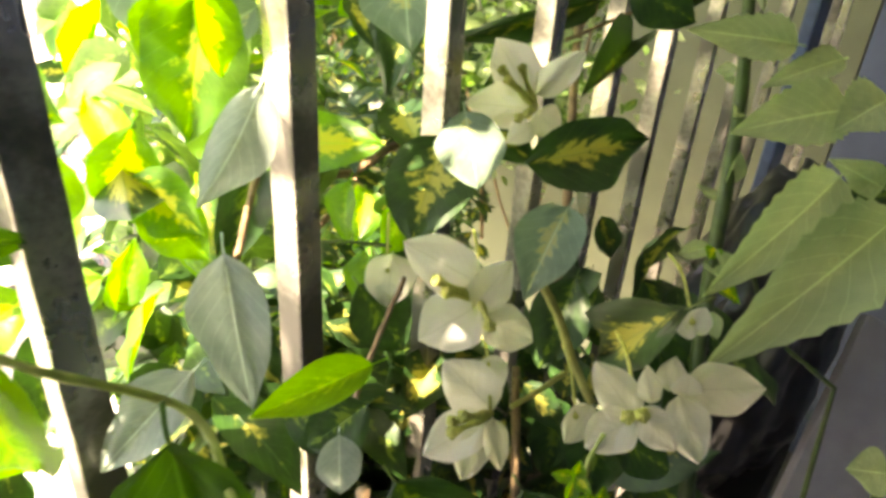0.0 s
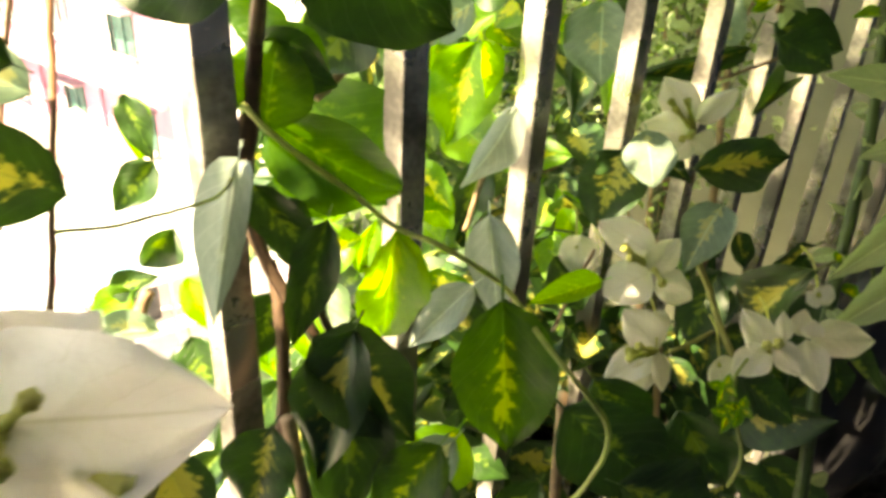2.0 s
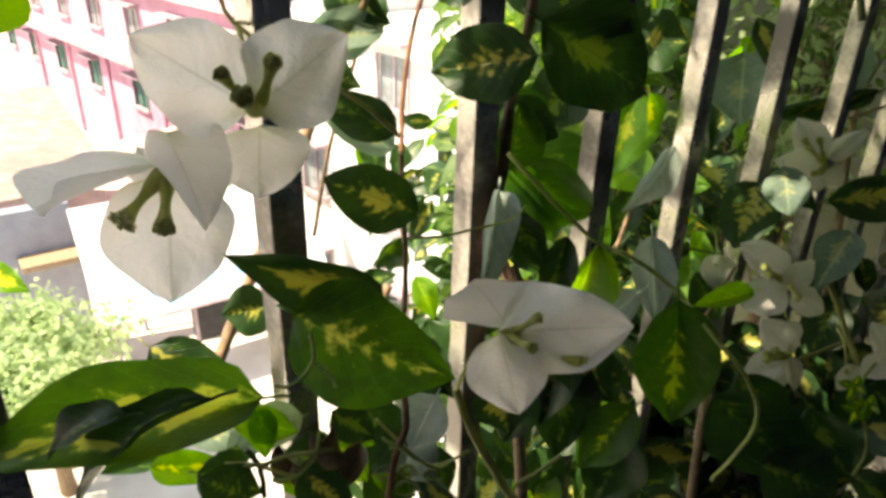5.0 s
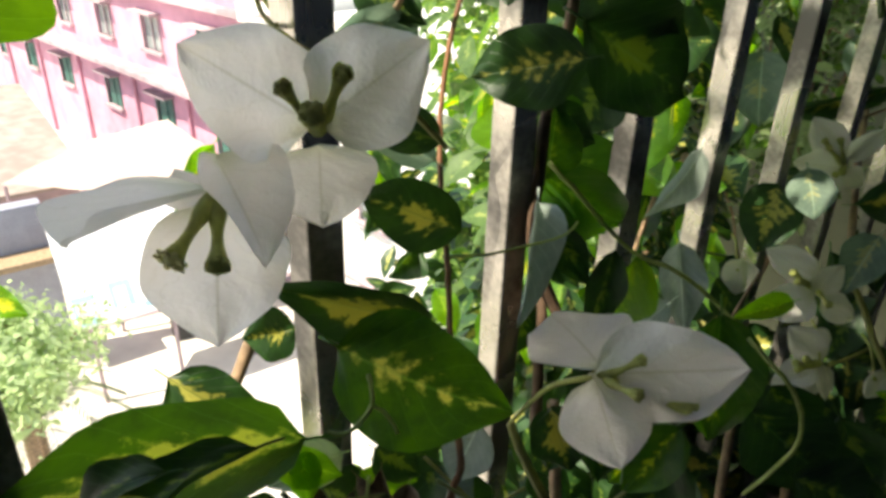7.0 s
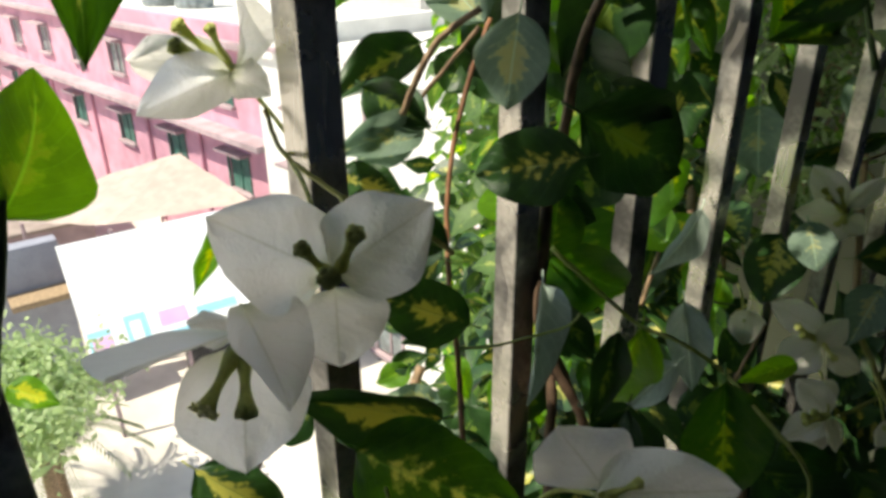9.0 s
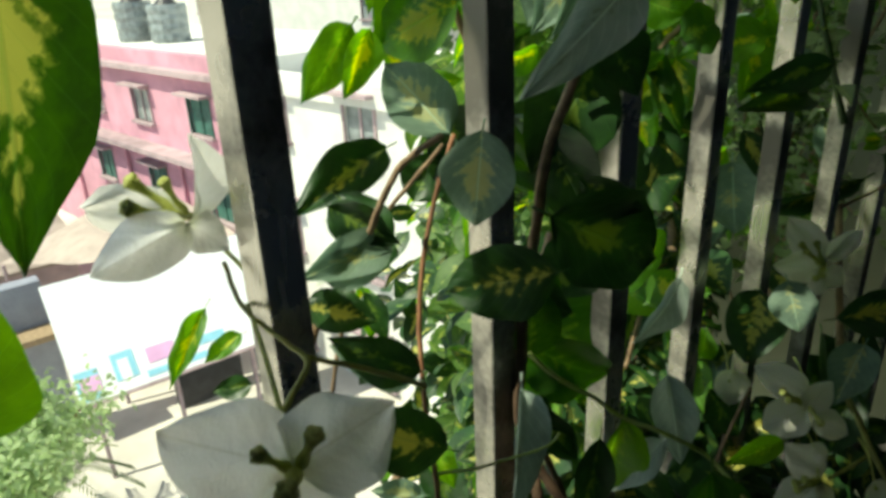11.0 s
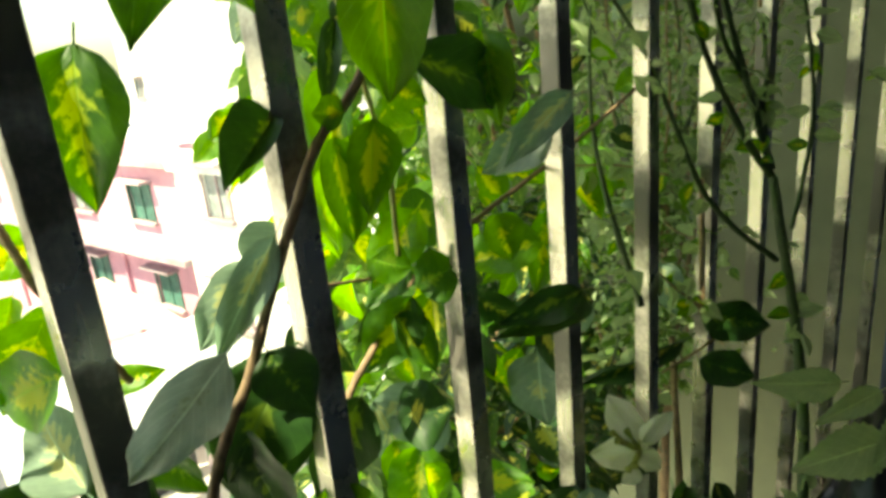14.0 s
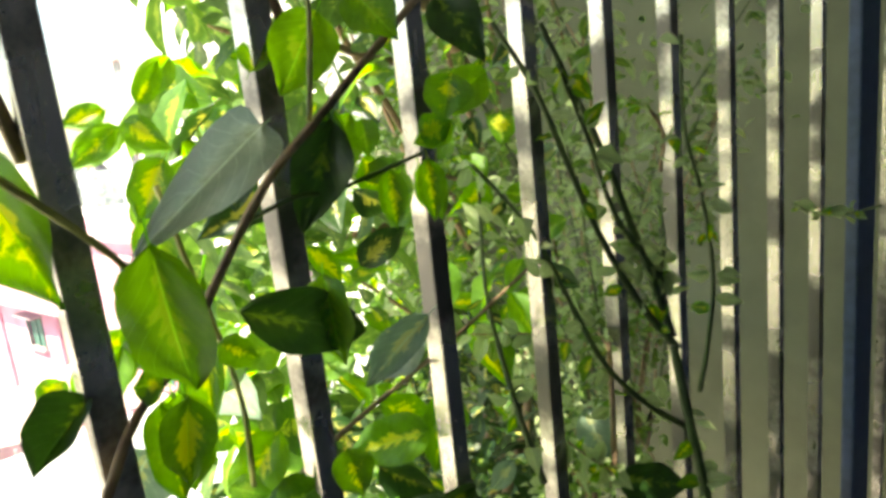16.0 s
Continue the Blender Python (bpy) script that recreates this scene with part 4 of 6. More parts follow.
# leaves of the climber
leaf(plant, "g", "arch", (0.0779, -0.0274, 1.1273), (0.0506, -0.0787, 1.0984), (0.15, -0.48, 0.86), 0.014)
leaf(plant, "g", "arch", (0.0770, -0.0511, 1.1311), (0.0582, -0.0779, 1.1193), (0.15, -0.39, 0.91), 0.013)
leaf(plant, "s", "cup", (0.0556, 0.0116, 1.0869), (0.0478, -0.0105, 1.0821), (0.59, -0.54, 0.6), 0.017)
leaf(plant, "y", "flat", (0.0136, -0.0394, 1.0553), (0.0290, -0.0093, 1.0510), (0.67, -0.5, 0.55), 0.015)
leaf(plant, "y", "flat", (0.0537, 0.0006, 1.0582), (0.0680, 0.0227, 1.0513), (0.68, -0.47, 0.57), 0.010)
leaf(plant, "v", "flat", (0.0771, -0.0009, 1.0808), (0.0960, 0.0114, 1.0714), (0.73, -0.47, 0.5), 0.019)
leaf(plant, "g", "flat", (0.0607, 0.0215, 1.0878), (0.0732, 0.0338, 1.0766), (0.72, -0.44, 0.53), 0.016)
leaf(plant, "v", "round", (-0.0105, 0.4385, 1.0761), (0.0092, 0.3892, 1.0418), (0.39, -0.46, 0.8), 0.046)
leaf(plant, "u", "round", (0.0183, 0.4130, 1.1031), (0.0382, 0.3987, 1.0749), (0.42, -0.74, 0.52), 0.032)
leaf(plant, "v", "flat", (0.0600, 0.4000, 1.0927), (0.0953, 0.4625, 1.0972), (0.81, -0.5, 0.3), 0.032)
leaf(plant, "u", "arch", (0.0719, 0.4257, 1.0675), (0.0722, 0.3908, 1.0371), (0.24, -0.6, 0.76), 0.031)
leaf(plant, "v", "flat", (0.1464, 0.3692, 1.0731), (0.0958, 0.4146, 0.9964), (-0.5, -0.87, -0.02), 0.029)
leaf(plant, "y", "flat", (-0.0555, 0.3317, 1.1522), (-0.0642, 0.3176, 1.0865), (0.61, -0.79, 0.07), 0.045)
leaf(plant, "h", "arch", (-0.0125, 0.3212, 1.1254), (-0.0167, 0.2941, 1.0773), (0.91, -0.36, 0.2), 0.025)
leaf(plant, "g", "flat", (-0.0753, 0.3697, 1.0674), (-0.0745, 0.3373, 1.0059), (0.74, -0.55, 0.38), 0.027)
leaf(plant, "h", "flat", (0.0090, 0.2821, 1.0776), (0.0319, 0.2700, 1.0243), (0.53, -0.7, 0.48), 0.028)
leaf(plant, "w", "cup", (0.0876, 0.2734, 1.0755), (0.0702, 0.2426, 1.0656), (0.53, -0.46, 0.71), 0.013)
leaf(plant, "h", "flat", (0.0283, 0.2525, 1.0535), (0.0125, 0.2212, 1.0203), (0.42, -0.73, 0.53), 0.021)
leaf(plant, "g", "round", (-0.0085, 0.3709, 1.0160), (0.0183, 0.3772, 0.9842), (0.65, -0.42, 0.63), 0.033)
leaf(plant, "n", "flat", (0.0800, 0.2130, 1.0850), (0.0930, 0.2120, 1.0070), (0.6, -0.67, 0.44), 0.044)
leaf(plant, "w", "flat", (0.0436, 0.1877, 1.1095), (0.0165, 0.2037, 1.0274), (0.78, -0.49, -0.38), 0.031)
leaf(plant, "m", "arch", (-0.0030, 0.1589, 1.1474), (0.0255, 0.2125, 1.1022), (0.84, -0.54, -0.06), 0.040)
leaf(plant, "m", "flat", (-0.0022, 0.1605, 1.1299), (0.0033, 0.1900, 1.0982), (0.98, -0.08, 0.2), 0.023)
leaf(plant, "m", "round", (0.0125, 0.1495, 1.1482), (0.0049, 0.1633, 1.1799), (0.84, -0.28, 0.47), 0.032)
leaf(plant, "h", "curl", (0.0250, 0.1324, 1.1451), (0.0480, 0.1060, 1.1010), (0.69, -0.36, 0.63), 0.016)
leaf(plant, "v", "flat", (-0.0662, 0.2393, 1.1669), (-0.0606, 0.2249, 1.1333), (0.79, -0.48, 0.39), 0.019)
leaf(plant, "v", "flat", (-0.0677, 0.2587, 1.1672), (-0.0513, 0.2504, 1.1305), (0.85, -0.26, 0.46), 0.017)
leaf(plant, "y", "flat", (-0.0650, 0.2148, 1.0430), (-0.0457, 0.2380, 1.0556), (0.54, -0.66, 0.53), 0.033)
leaf(plant, "v", "flat", (0.0042, 0.1616, 1.1167), (0.0170, 0.1610, 1.0915), (0.8, -0.27, 0.53), 0.017)
leaf(plant, "y", "flat", (-0.0989, 0.2628, 1.1250), (-0.0715, 0.2719, 1.1069), (0.52, -0.82, 0.24), 0.029)
leaf(plant, "y", "flat", (-0.0315, 0.1624, 1.0542), (-0.0162, 0.1585, 1.0217), (0.73, -0.49, 0.48), 0.027)
leaf(plant, "y", "flat", (-0.0619, 0.2639, 1.1000), (-0.0637, 0.2424, 1.0654), (0.89, -0.39, 0.26), 0.031)
leaf(plant, "y", "flat", (-0.0802, 0.3015, 1.0734), (-0.0504, 0.3132, 1.0494), (0.55, -0.77, 0.32), 0.031)
leaf(plant, "y", "flat", (-0.1619, 0.1639, 1.1216), (-0.1457, 0.1627, 1.0862), (0.85, -0.03, 0.52), 0.019)
leaf(plant, "g", "flat", (-0.1223, 0.1595, 1.0946), (-0.1270, 0.1359, 1.0686), (0.86, -0.46, 0.22), 0.022)
leaf(plant, "g", "curl", (-0.0952, 0.1546, 1.0674), (-0.1002, 0.1362, 1.0463), (0.95, -0.32, 0.06), 0.022)
leaf(plant, "u", "flat", (-0.0311, 0.1188, 1.0318), (-0.0040, 0.1253, 1.0015), (0.71, 0.09, 0.7), 0.023)
leaf(plant, "u", "cup", (-0.0392, 0.1206, 1.0460), (-0.0614, 0.0985, 1.0473), (0.43, -0.46, 0.78), 0.014)
leaf(plant, "y", "flat", (-0.0771, 0.3061, 1.0622), (-0.0490, 0.3150, 1.0378), (0.64, -0.48, 0.6), 0.030)
leaf(plant, "y", "flat", (-0.1324, 0.2591, 1.1528), (-0.1314, 0.2394, 1.1186), (0.95, -0.24, 0.2), 0.027)
leaf(plant, "g", "flat", (0.0329, 0.1321, 1.1386), (0.0488, 0.1474, 1.1064), (0.8, -0.57, 0.17), 0.017)
leaf(plant, "v", "flat", (0.0524, 0.1408, 1.0833), (0.0918, 0.1591, 1.0519), (0.63, -0.17, 0.76), 0.038)
leaf(plant, "b", "arch", (0.0599, 0.0091, 1.1359), (0.1080, 0.0415, 1.1205), (0.64, -0.62, 0.45), 0.042)
leaf(plant, "v", "flat", (0.0582, 0.0468, 1.1296), (0.0531, -0.0084, 1.1575), (1, -0.08, 0.01), 0.022)
leaf(plant, "v", "round", (0.0419, 0.0743, 1.1519), (0.0234, 0.0420, 1.1683), (0.93, -0.29, 0.23), 0.027)
leaf(plant, "k", "arch", (0.0640, -0.0060, 1.1090), (0.0480, -0.1000, 1.1220), (0.50, -0.30, 0.80), 0.034)
leaf(plant, "u", "flat", (0.0224, 0.0756, 1.1744), (0.0043, 0.0493, 1.1926), (0.79, -0.37, 0.49), 0.018)
leaf(plant, "v", "round", (0.0491, 0.1276, 1.2125), (0.0170, 0.0962, 1.2031), (0.69, -0.71, 0.15), 0.033)
leaf(plant, "g", "flat", (0.0180, 0.1583, 1.2203), (0.0333, 0.2307, 1.1786), (0.96, -0.27, 0.03), 0.052)
leaf(plant, "v", "flat", (0.0071, 0.0899, 1.0660), (0.0357, 0.1030, 1.0432), (0.61, -0.09, 0.78), 0.020)
leaf(plant, "w", "flat", (0.0724, 0.2327, 1.4557), (0.0506, 0.2465, 1.3872), (0.79, -0.56, -0.25), 0.033)
leaf(plant, "g", "round", (0.0155, 0.2888, 1.4071), (0.0297, 0.3521, 1.3800), (0.94, -0.26, 0.2), 0.033)
leaf(plant, "g", "curl", (0.0054, 0.2232, 1.3893), (0.0067, 0.1943, 1.3666), (0.74, -0.32, 0.6), 0.021)
leaf(plant, "h", "wavy", (0.0118, 0.3185, 1.4892), (0.0431, 0.2465, 1.4545), (0.86, 0.14, 0.49), 0.029)
leaf(plant, "y", "flat", (-0.0095, 0.2034, 1.4943), (0.0163, 0.2137, 1.4295), (0.67, -0.7, 0.25), 0.037)
leaf(plant, "b", "flat", (0.0446, 0.1750, 1.4954), (0.0466, 0.1584, 1.4188), (0.99, -0.06, 0.11), 0.042)
leaf(plant, "n", "arch", (-0.0091, 0.1586, 1.4235), (-0.0009, 0.1464, 1.3660), (0.86, -0.45, 0.25), 0.034)
leaf(plant, "w", "flat", (0.0123, 0.1013, 1.3809), (0.0118, 0.0423, 1.3266), (0.87, -0.42, 0.27), 0.033)
leaf(plant, "b", "flat", (0.0180, -0.0297, 1.3442), (0.0492, -0.0438, 1.2681), (0.96, 0.07, 0.27), 0.037)
leaf(plant, "u", "flat", (-0.0024, 0.2068, 1.3297), (-0.0134, 0.1780, 1.2952), (0.72, -0.62, 0.31), 0.024)
leaf(plant, "h", "wavy", (0.0519, 0.1631, 1.3205), (0.0383, 0.1236, 1.2790), (0.86, -0.48, 0.16), 0.024)
leaf(plant, "u", "round", (0.0151, 0.1206, 1.2653), (0.0217, 0.1083, 1.2301), (0.51, -0.82, 0.27), 0.031)
leaf(plant, "u", "flat", (-0.0098, 0.1243, 1.2593), (-0.0513, 0.1202, 1.2877), (0.41, -0.64, 0.64), 0.030)
leaf(plant, "y", "round", (-0.0025, 0.1254, 1.3124), (-0.0357, 0.1065, 1.2954), (0.36, -0.9, 0.22), 0.031)
leaf(plant, "v", "flat", (-0.0508, 0.1198, 1.2471), (-0.0460, 0.0645, 1.2300), (0.75, -0.2, 0.63), 0.024)
leaf(plant, "g", "flat", (-0.0140, 0.0946, 1.2179), (-0.0426, 0.0816, 1.2371), (0.58, -0.7, 0.42), 0.020)
leaf(plant, "u", "flat", (-0.0121, 0.0928, 1.2208), (-0.0126, 0.0493, 1.2149), (0.91, -0.11, 0.4), 0.019)
leaf(plant, "y", "flat", (-0.0327, 0.1041, 1.3028), (-0.0315, 0.0888, 1.2766), (0.98, -0.2, 0.07), 0.016)
leaf(plant, "v", "flat", (-0.0038, 0.0444, 1.2086), (0.0128, 0.0662, 1.2008), (0.64, -0.39, 0.67), 0.018)
leaf(plant, "g", "flat", (0.0330, 0.0704, 1.1848), (0.0106, 0.0445, 1.1995), (0.73, -0.61, 0.31), 0.018)
leaf(plant, "g", "cup", (-0.0046, 0.4488, 1.2289), (-0.0170, 0.3608, 1.2278), (0.91, -0.15, 0.38), 0.023)
leaf(plant, "g", "flat", (0.0328, 0.5458, 1.1497), (0.0680, 0.5727, 1.1317), (0.68, -0.72, 0.16), 0.032)
leaf(plant, "v", "flat", (-0.0105, 0.6080, 1.1291), (-0.0621, 0.5195, 1.1025), (0.84, -0.54, 0.01), 0.022)
leaf(plant, "g", "cup", (0.0979, 0.3959, 1.1511), (0.1106, 0.3276, 1.1434), (0.44, -0.06, 0.89), 0.013)
leaf(plant, "g", "flat", (-0.0057, 0.6286, 1.1478), (0.0426, 0.6717, 1.1305), (0.66, -0.74, 0.13), 0.041)
leaf(plant, "w", "arch", (0.0556, -0.0701, 1.2378), (0.0469, -0.0499, 1.2657), (0.85, 0.52, 0.04), 0.031)
leaf(plant, "y", "flat", (-0.1209, -0.0777, 1.0985), (-0.1034, -0.0601, 1.0905), (0.6, -0.29, 0.75), 0.015)
leaf(plant, "u", "curl", (0.0411, 0.0164, 1.0728), (0.0335, -0.0097, 1.0654), (0.5, -0.54, 0.67), 0.017)
leaf(plant, "n", "flat", (0.0979, 0.1640, 1.0506), (0.0908, 0.1367, 1.0187), (0.48, -0.65, 0.59), 0.026)
leaf(plant, "g", "flat", (0.1049, 0.3053, 0.9769), (0.1319, 0.3273, 0.9177), (0.61, -0.68, 0.41), 0.044)
leaf(plant, "h", "round", (0.0353, 0.3118, 0.9859), (0.0437, 0.3032, 0.9621), (0.63, -0.61, 0.48), 0.020)
leaf(plant, "g", "round", (-0.0042, 0.3142, 0.9699), (0.0246, 0.3375, 0.9745), (0.47, -0.68, 0.56), 0.035)
leaf(plant, "g", "flat", (0.1134, 0.4105, 0.9692), (0.1217, 0.3944, 0.9315), (0.53, -0.7, 0.47), 0.029)
leaf(plant, "g", "flat", (0.0509, 0.0612, 1.0513), (0.0493, 0.0423, 1.0344), (0.43, -0.68, 0.59), 0.021)
leaf(plant, "v", "flat", (-0.0157, 0.0304, 1.0948), (-0.0243, 0.0088, 1.0921), (0.82, -0.56, 0.14), 0.027)
leaf(plant, "v", "arch", (-0.0176, -0.0251, 1.0915), (0.0096, 0.0047, 1.0610), (0.67, -0.4, 0.63), 0.029)
leaf(plant, "u", "arch", (-0.0186, -0.0199, 1.0480), (0.0030, 0.0157, 1.0402), (0.67, -0.55, 0.5), 0.022)
leaf(plant, "g", "flat", (0.0457, -0.0282, 1.0715), (0.0593, -0.0083, 1.0619), (0.43, -0.14, 0.89), 0.021)
leaf(plant, "v", "flat", (0.0746, 0.1108, 1.0733), (0.0780, 0.0963, 1.0459), (0.5, -0.71, 0.49), 0.025)
leaf(plant, "g", "flat", (0.0655, 0.1468, 1.0728), (0.0806, 0.1345, 1.0164), (0.69, -0.57, 0.44), 0.034)
leaf(plant, "v", "flat", (0.1007, 0.0675, 1.1097), (0.1109, 0.0698, 1.0859), (0.66, -0.65, 0.39), 0.020)
leaf(plant, "g", "flat", (0.0634, 0.1416, 1.1339), (0.0696, 0.1219, 1.0959), (0.75, -0.51, 0.42), 0.016)
leaf(plant, "g", "flat", (-0.0256, 0.0729, 1.2289), (-0.0083, 0.0915, 1.2209), (0.71, -0.55, 0.44), 0.020)
leaf(plant, "u", "flat", (-0.0162, 0.0608, 1.2091), (-0.0042, 0.0867, 1.2186), (0.74, -0.54, 0.41), 0.018)
leaf(plant, "g", "flat", (-0.0253, 0.0712, 1.2367), (-0.0033, 0.0890, 1.2197), (0.62, -0.79, 0.03), 0.021)
leaf(plant, "y", "flat", (-0.0326, 0.1316, 1.3240), (-0.0325, 0.1075, 1.2917), (0.93, -0.32, 0.2), 0.028)
leaf(plant, "y", "flat", (-0.1355, 0.1602, 1.2955), (-0.1384, 0.1236, 1.2576), (0.79, -0.51, 0.33), 0.024)
leaf(plant, "y", "flat", (-0.2139, 0.0739, 1.1176), (-0.2121, 0.0377, 1.0696), (0.72, -0.57, 0.39), 0.017)
leaf(plant, "y", "flat", (-0.1977, 0.0900, 1.0982), (-0.2047, 0.0623, 1.0839), (0.59, -0.6, 0.54), 0.015)
leaf(plant, "g", "flat", (-0.0672, 0.0427, 1.1434), (-0.0751, 0.0254, 1.1422), (0.71, -0.56, 0.42), 0.012)
leaf(plant, "u", "flat", (-0.0762, 0.2687, 1.3180), (-0.0779, 0.2443, 1.2911), (0.82, -0.49, 0.31), 0.045)
leaf(plant, "w", "flat", (0.0211, 0.3330, 1.4144), (0.0311, 0.3290, 1.3684), (0.41, -0.87, 0.26), 0.030)
leaf(plant, "g", "flat", (-0.0256, 0.2338, 1.2726), (-0.0146, 0.2043, 1.2058), (0.91, -0.35, 0.22), 0.034)
leaf(plant, "w", "arch", (-0.0014, 0.2219, 1.2088), (0.0140, 0.2317, 1.1754), (0.72, -0.61, 0.34), 0.034)
leaf(plant, "y", "flat", (-0.0821, 0.3414, 1.3623), (-0.0642, 0.3629, 1.3632), (0.73, -0.67, -0.11), 0.033)
leaf(plant, "y", "flat", (-0.0889, 0.3215, 1.4039), (-0.0675, 0.2932, 1.2965), (0.59, -0.74, 0.32), 0.030)
leaf(plant, "y", "round", (-0.0743, 0.2665, 1.3913), (-0.0808, 0.2396, 1.3506), (0.97, -0.25, -0), 0.031)
leaf(plant, "y", "flat", (-0.0409, 0.3385, 1.2638), (-0.0286, 0.3263, 1.2228), (0.44, -0.85, 0.3), 0.029)
leaf(plant, "u", "flat", (-0.1099, 0.3323, 1.1644), (-0.0841, 0.3357, 1.1176), (0.85, -0.32, 0.42), 0.038)
leaf(plant, "u", "flat", (-0.0233, 0.4349, 1.3477), (-0.0465, 0.3982, 1.3228), (0.77, -0.61, 0.16), 0.029)
leaf(plant, "n", "flat", (-0.0524, 0.3330, 1.3056), (-0.0392, 0.3549, 1.3133), (0.78, -0.6, 0.14), 0.038)
leaf(plant, "w", "round", (-0.0309, 0.2888, 1.3009), (-0.0156, 0.3037, 1.2930), (0.63, -0.77, -0.08), 0.026)
leaf(plant, "v", "flat", (-0.0425, 0.3016, 1.1919), (-0.0198, 0.3285, 1.1927), (0.64, -0.58, 0.5), 0.043)
leaf(plant, "u", "flat", (-0.0562, 0.4554, 1.1686), (-0.0384, 0.4384, 1.1160), (0.27, -0.92, 0.29), 0.056)
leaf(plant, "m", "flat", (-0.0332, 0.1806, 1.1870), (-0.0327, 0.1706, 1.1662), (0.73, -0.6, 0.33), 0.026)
leaf(plant, "w", "flat", (0.0279, 0.3463, 1.5385), (0.0244, 0.3233, 1.5020), (0.91, -0.41, 0.03), 0.032)
leaf(plant, "w", "flat", (0.0461, 0.3530, 1.5450), (0.0711, 0.3543, 1.5213), (0.67, -0.71, 0.2), 0.025)
leaf(plant, "g", "flat", (0.0516, 0.4012, 1.5428), (0.0771, 0.4046, 1.5092), (0.69, -0.69, 0.22), 0.025)
leaf(plant, "n", "flat", (-0.0345, 0.3182, 1.2682), (-0.0439, 0.2830, 1.2273), (0.86, -0.5, 0.12), 0.036)
leaf(plant, "g", "flat", (-0.0216, 0.2318, 1.2887), (-0.0057, 0.2361, 1.2566), (0.89, -0.12, 0.43), 0.026)
leaf(plant, "m", "flat", (-0.0452, 0.3284, 1.2804), (-0.0589, 0.2999, 1.2607), (0.61, -0.68, 0.4), 0.028)
leaf(plant, "g", "flat", (0.0113, 0.1977, 1.2959), (0.0279, 0.2052, 1.2676), (0.77, -0.54, 0.34), 0.028)
stem([(-0.0088, 0.2224, 1.3040), (-0.0289, 0.2576, 1.2963), (-0.0459, 0.3114, 1.2800)], 0.0012, 0.001, WOOD, plant)
leaf(plant, "w", "flat", (-0.0318, 0.3335, 1.3661), (-0.0480, 0.3119, 1.3629), (0.76, -0.65, 0.02), 0.023)
leaf(plant, "w", "flat", (-0.0126, 0.3893, 1.4904), (-0.0235, 0.3651, 1.4416), (0.93, -0.35, 0.07), 0.026)
leaf(plant, "y", "flat", (-0.0901, 0.1471, 1.3427), (-0.0703, 0.1139, 1.3379), (0.73, 0.39, 0.56), 0.025)
leaf(plant, "w", "flat", (-0.0641, 0.1285, 1.3278), (-0.0464, 0.1137, 1.3096), (0.66, -0.05, 0.75), 0.012)
stem([(0.0113, 0.1154, 1.3784), (0.0053, 0.1084, 1.3788), (0.0067, 0.1011, 1.3778)], 0.0009, 0.0008, TWIG, plant, name="petiole")
leaf(plant, "w", "flat", (-0.0662, 0.2619, 1.3848), (-0.0690, 0.2406, 1.3492), (0.87, -0.45, 0.2), 0.022)
leaf(plant, "h", "flat", (-0.0645, 0.2791, 1.3807), (-0.0763, 0.2604, 1.3722), (0.84, -0.53, -0.12), 0.021)
leaf(plant, "g", "flat", (-0.0282, 0.1310, 1.2644), (0.0005, 0.1463, 1.2359), (0.61, -0.77, 0.19), 0.030)
leaf(plant, "m", "flat", (-0.0310, 0.1531, 1.2605), (-0.0041, 0.1662, 1.2334), (0.52, -0.85, 0.07), 0.027)
leaf(plant, "g", "flat", (-0.0223, 0.1124, 1.2289), (-0.0255, 0.1303, 1.2495), (0.78, -0.49, 0.38), 0.022)
leaf(plant, "w", "flat", (-0.0595, 0.0872, 1.2317), (-0.0533, 0.1144, 1.2488), (0.85, -0.47, 0.24), 0.020)
leaf(plant, "m", "flat", (-0.0290, 0.1936, 1.2502), (-0.0038, 0.2269, 1.2441), (0.74, -0.57, 0.35), 0.035)
leaf(plant, "g", "flat", (0.0164, 0.0564, 1.0484), (0.0394, 0.0707, 1.0248), (0.71, -0.54, 0.45), 0.026)
leaf(plant, "y", "flat", (0.0363, 0.0529, 1.0322), (0.0535, 0.0645, 1.0122), (0.68, -0.03, 0.74), 0.020)
leaf(plant, "w", "flat", (0.0431, 0.0261, 1.0610), (0.0603, 0.0374, 1.0411), (0.72, -0.26, 0.64), 0.019)
leaf(plant, "g", "flat", (0.0341, 0.0801, 1.0225), (0.0515, 0.0873, 0.9927), (0.71, -0.55, 0.44), 0.027)
leaf(plant, "g", "flat", (0.0801, 0.2950, 1.0042), (0.1126, 0.3097, 0.9581), (0.7, -0.58, 0.43), 0.039)
leaf(plant, "g", "flat", (0.1052, 0.3524, 0.9681), (0.1394, 0.3742, 0.9138), (0.47, -0.86, 0.18), 0.041)
leaf(plant, "g", "flat", (-0.0281, 0.1289, 1.0461), (-0.0077, 0.1287, 1.0172), (0.71, -0.43, 0.55), 0.026)
leaf(plant, "v", "flat", (0.0395, 0.1541, 1.0583), (0.0692, 0.1706, 1.0390), (0.59, -0.44, 0.68), 0.027)
leaf(plant, "w", "flat", (-0.0454, 0.1680, 1.0368), (-0.0208, 0.1675, 1.0041), (0.71, -0.44, 0.55), 0.019)
leaf(plant, "w", "flat", (-0.0359, 0.1901, 1.0366), (-0.0177, 0.1866, 1.0065), (0.84, -0.1, 0.54), 0.020)
leaf(plant, "w", "flat", (-0.0640, 0.1451, 1.0549), (-0.0442, 0.1478, 1.0311), (0.74, -0.18, 0.65), 0.018)
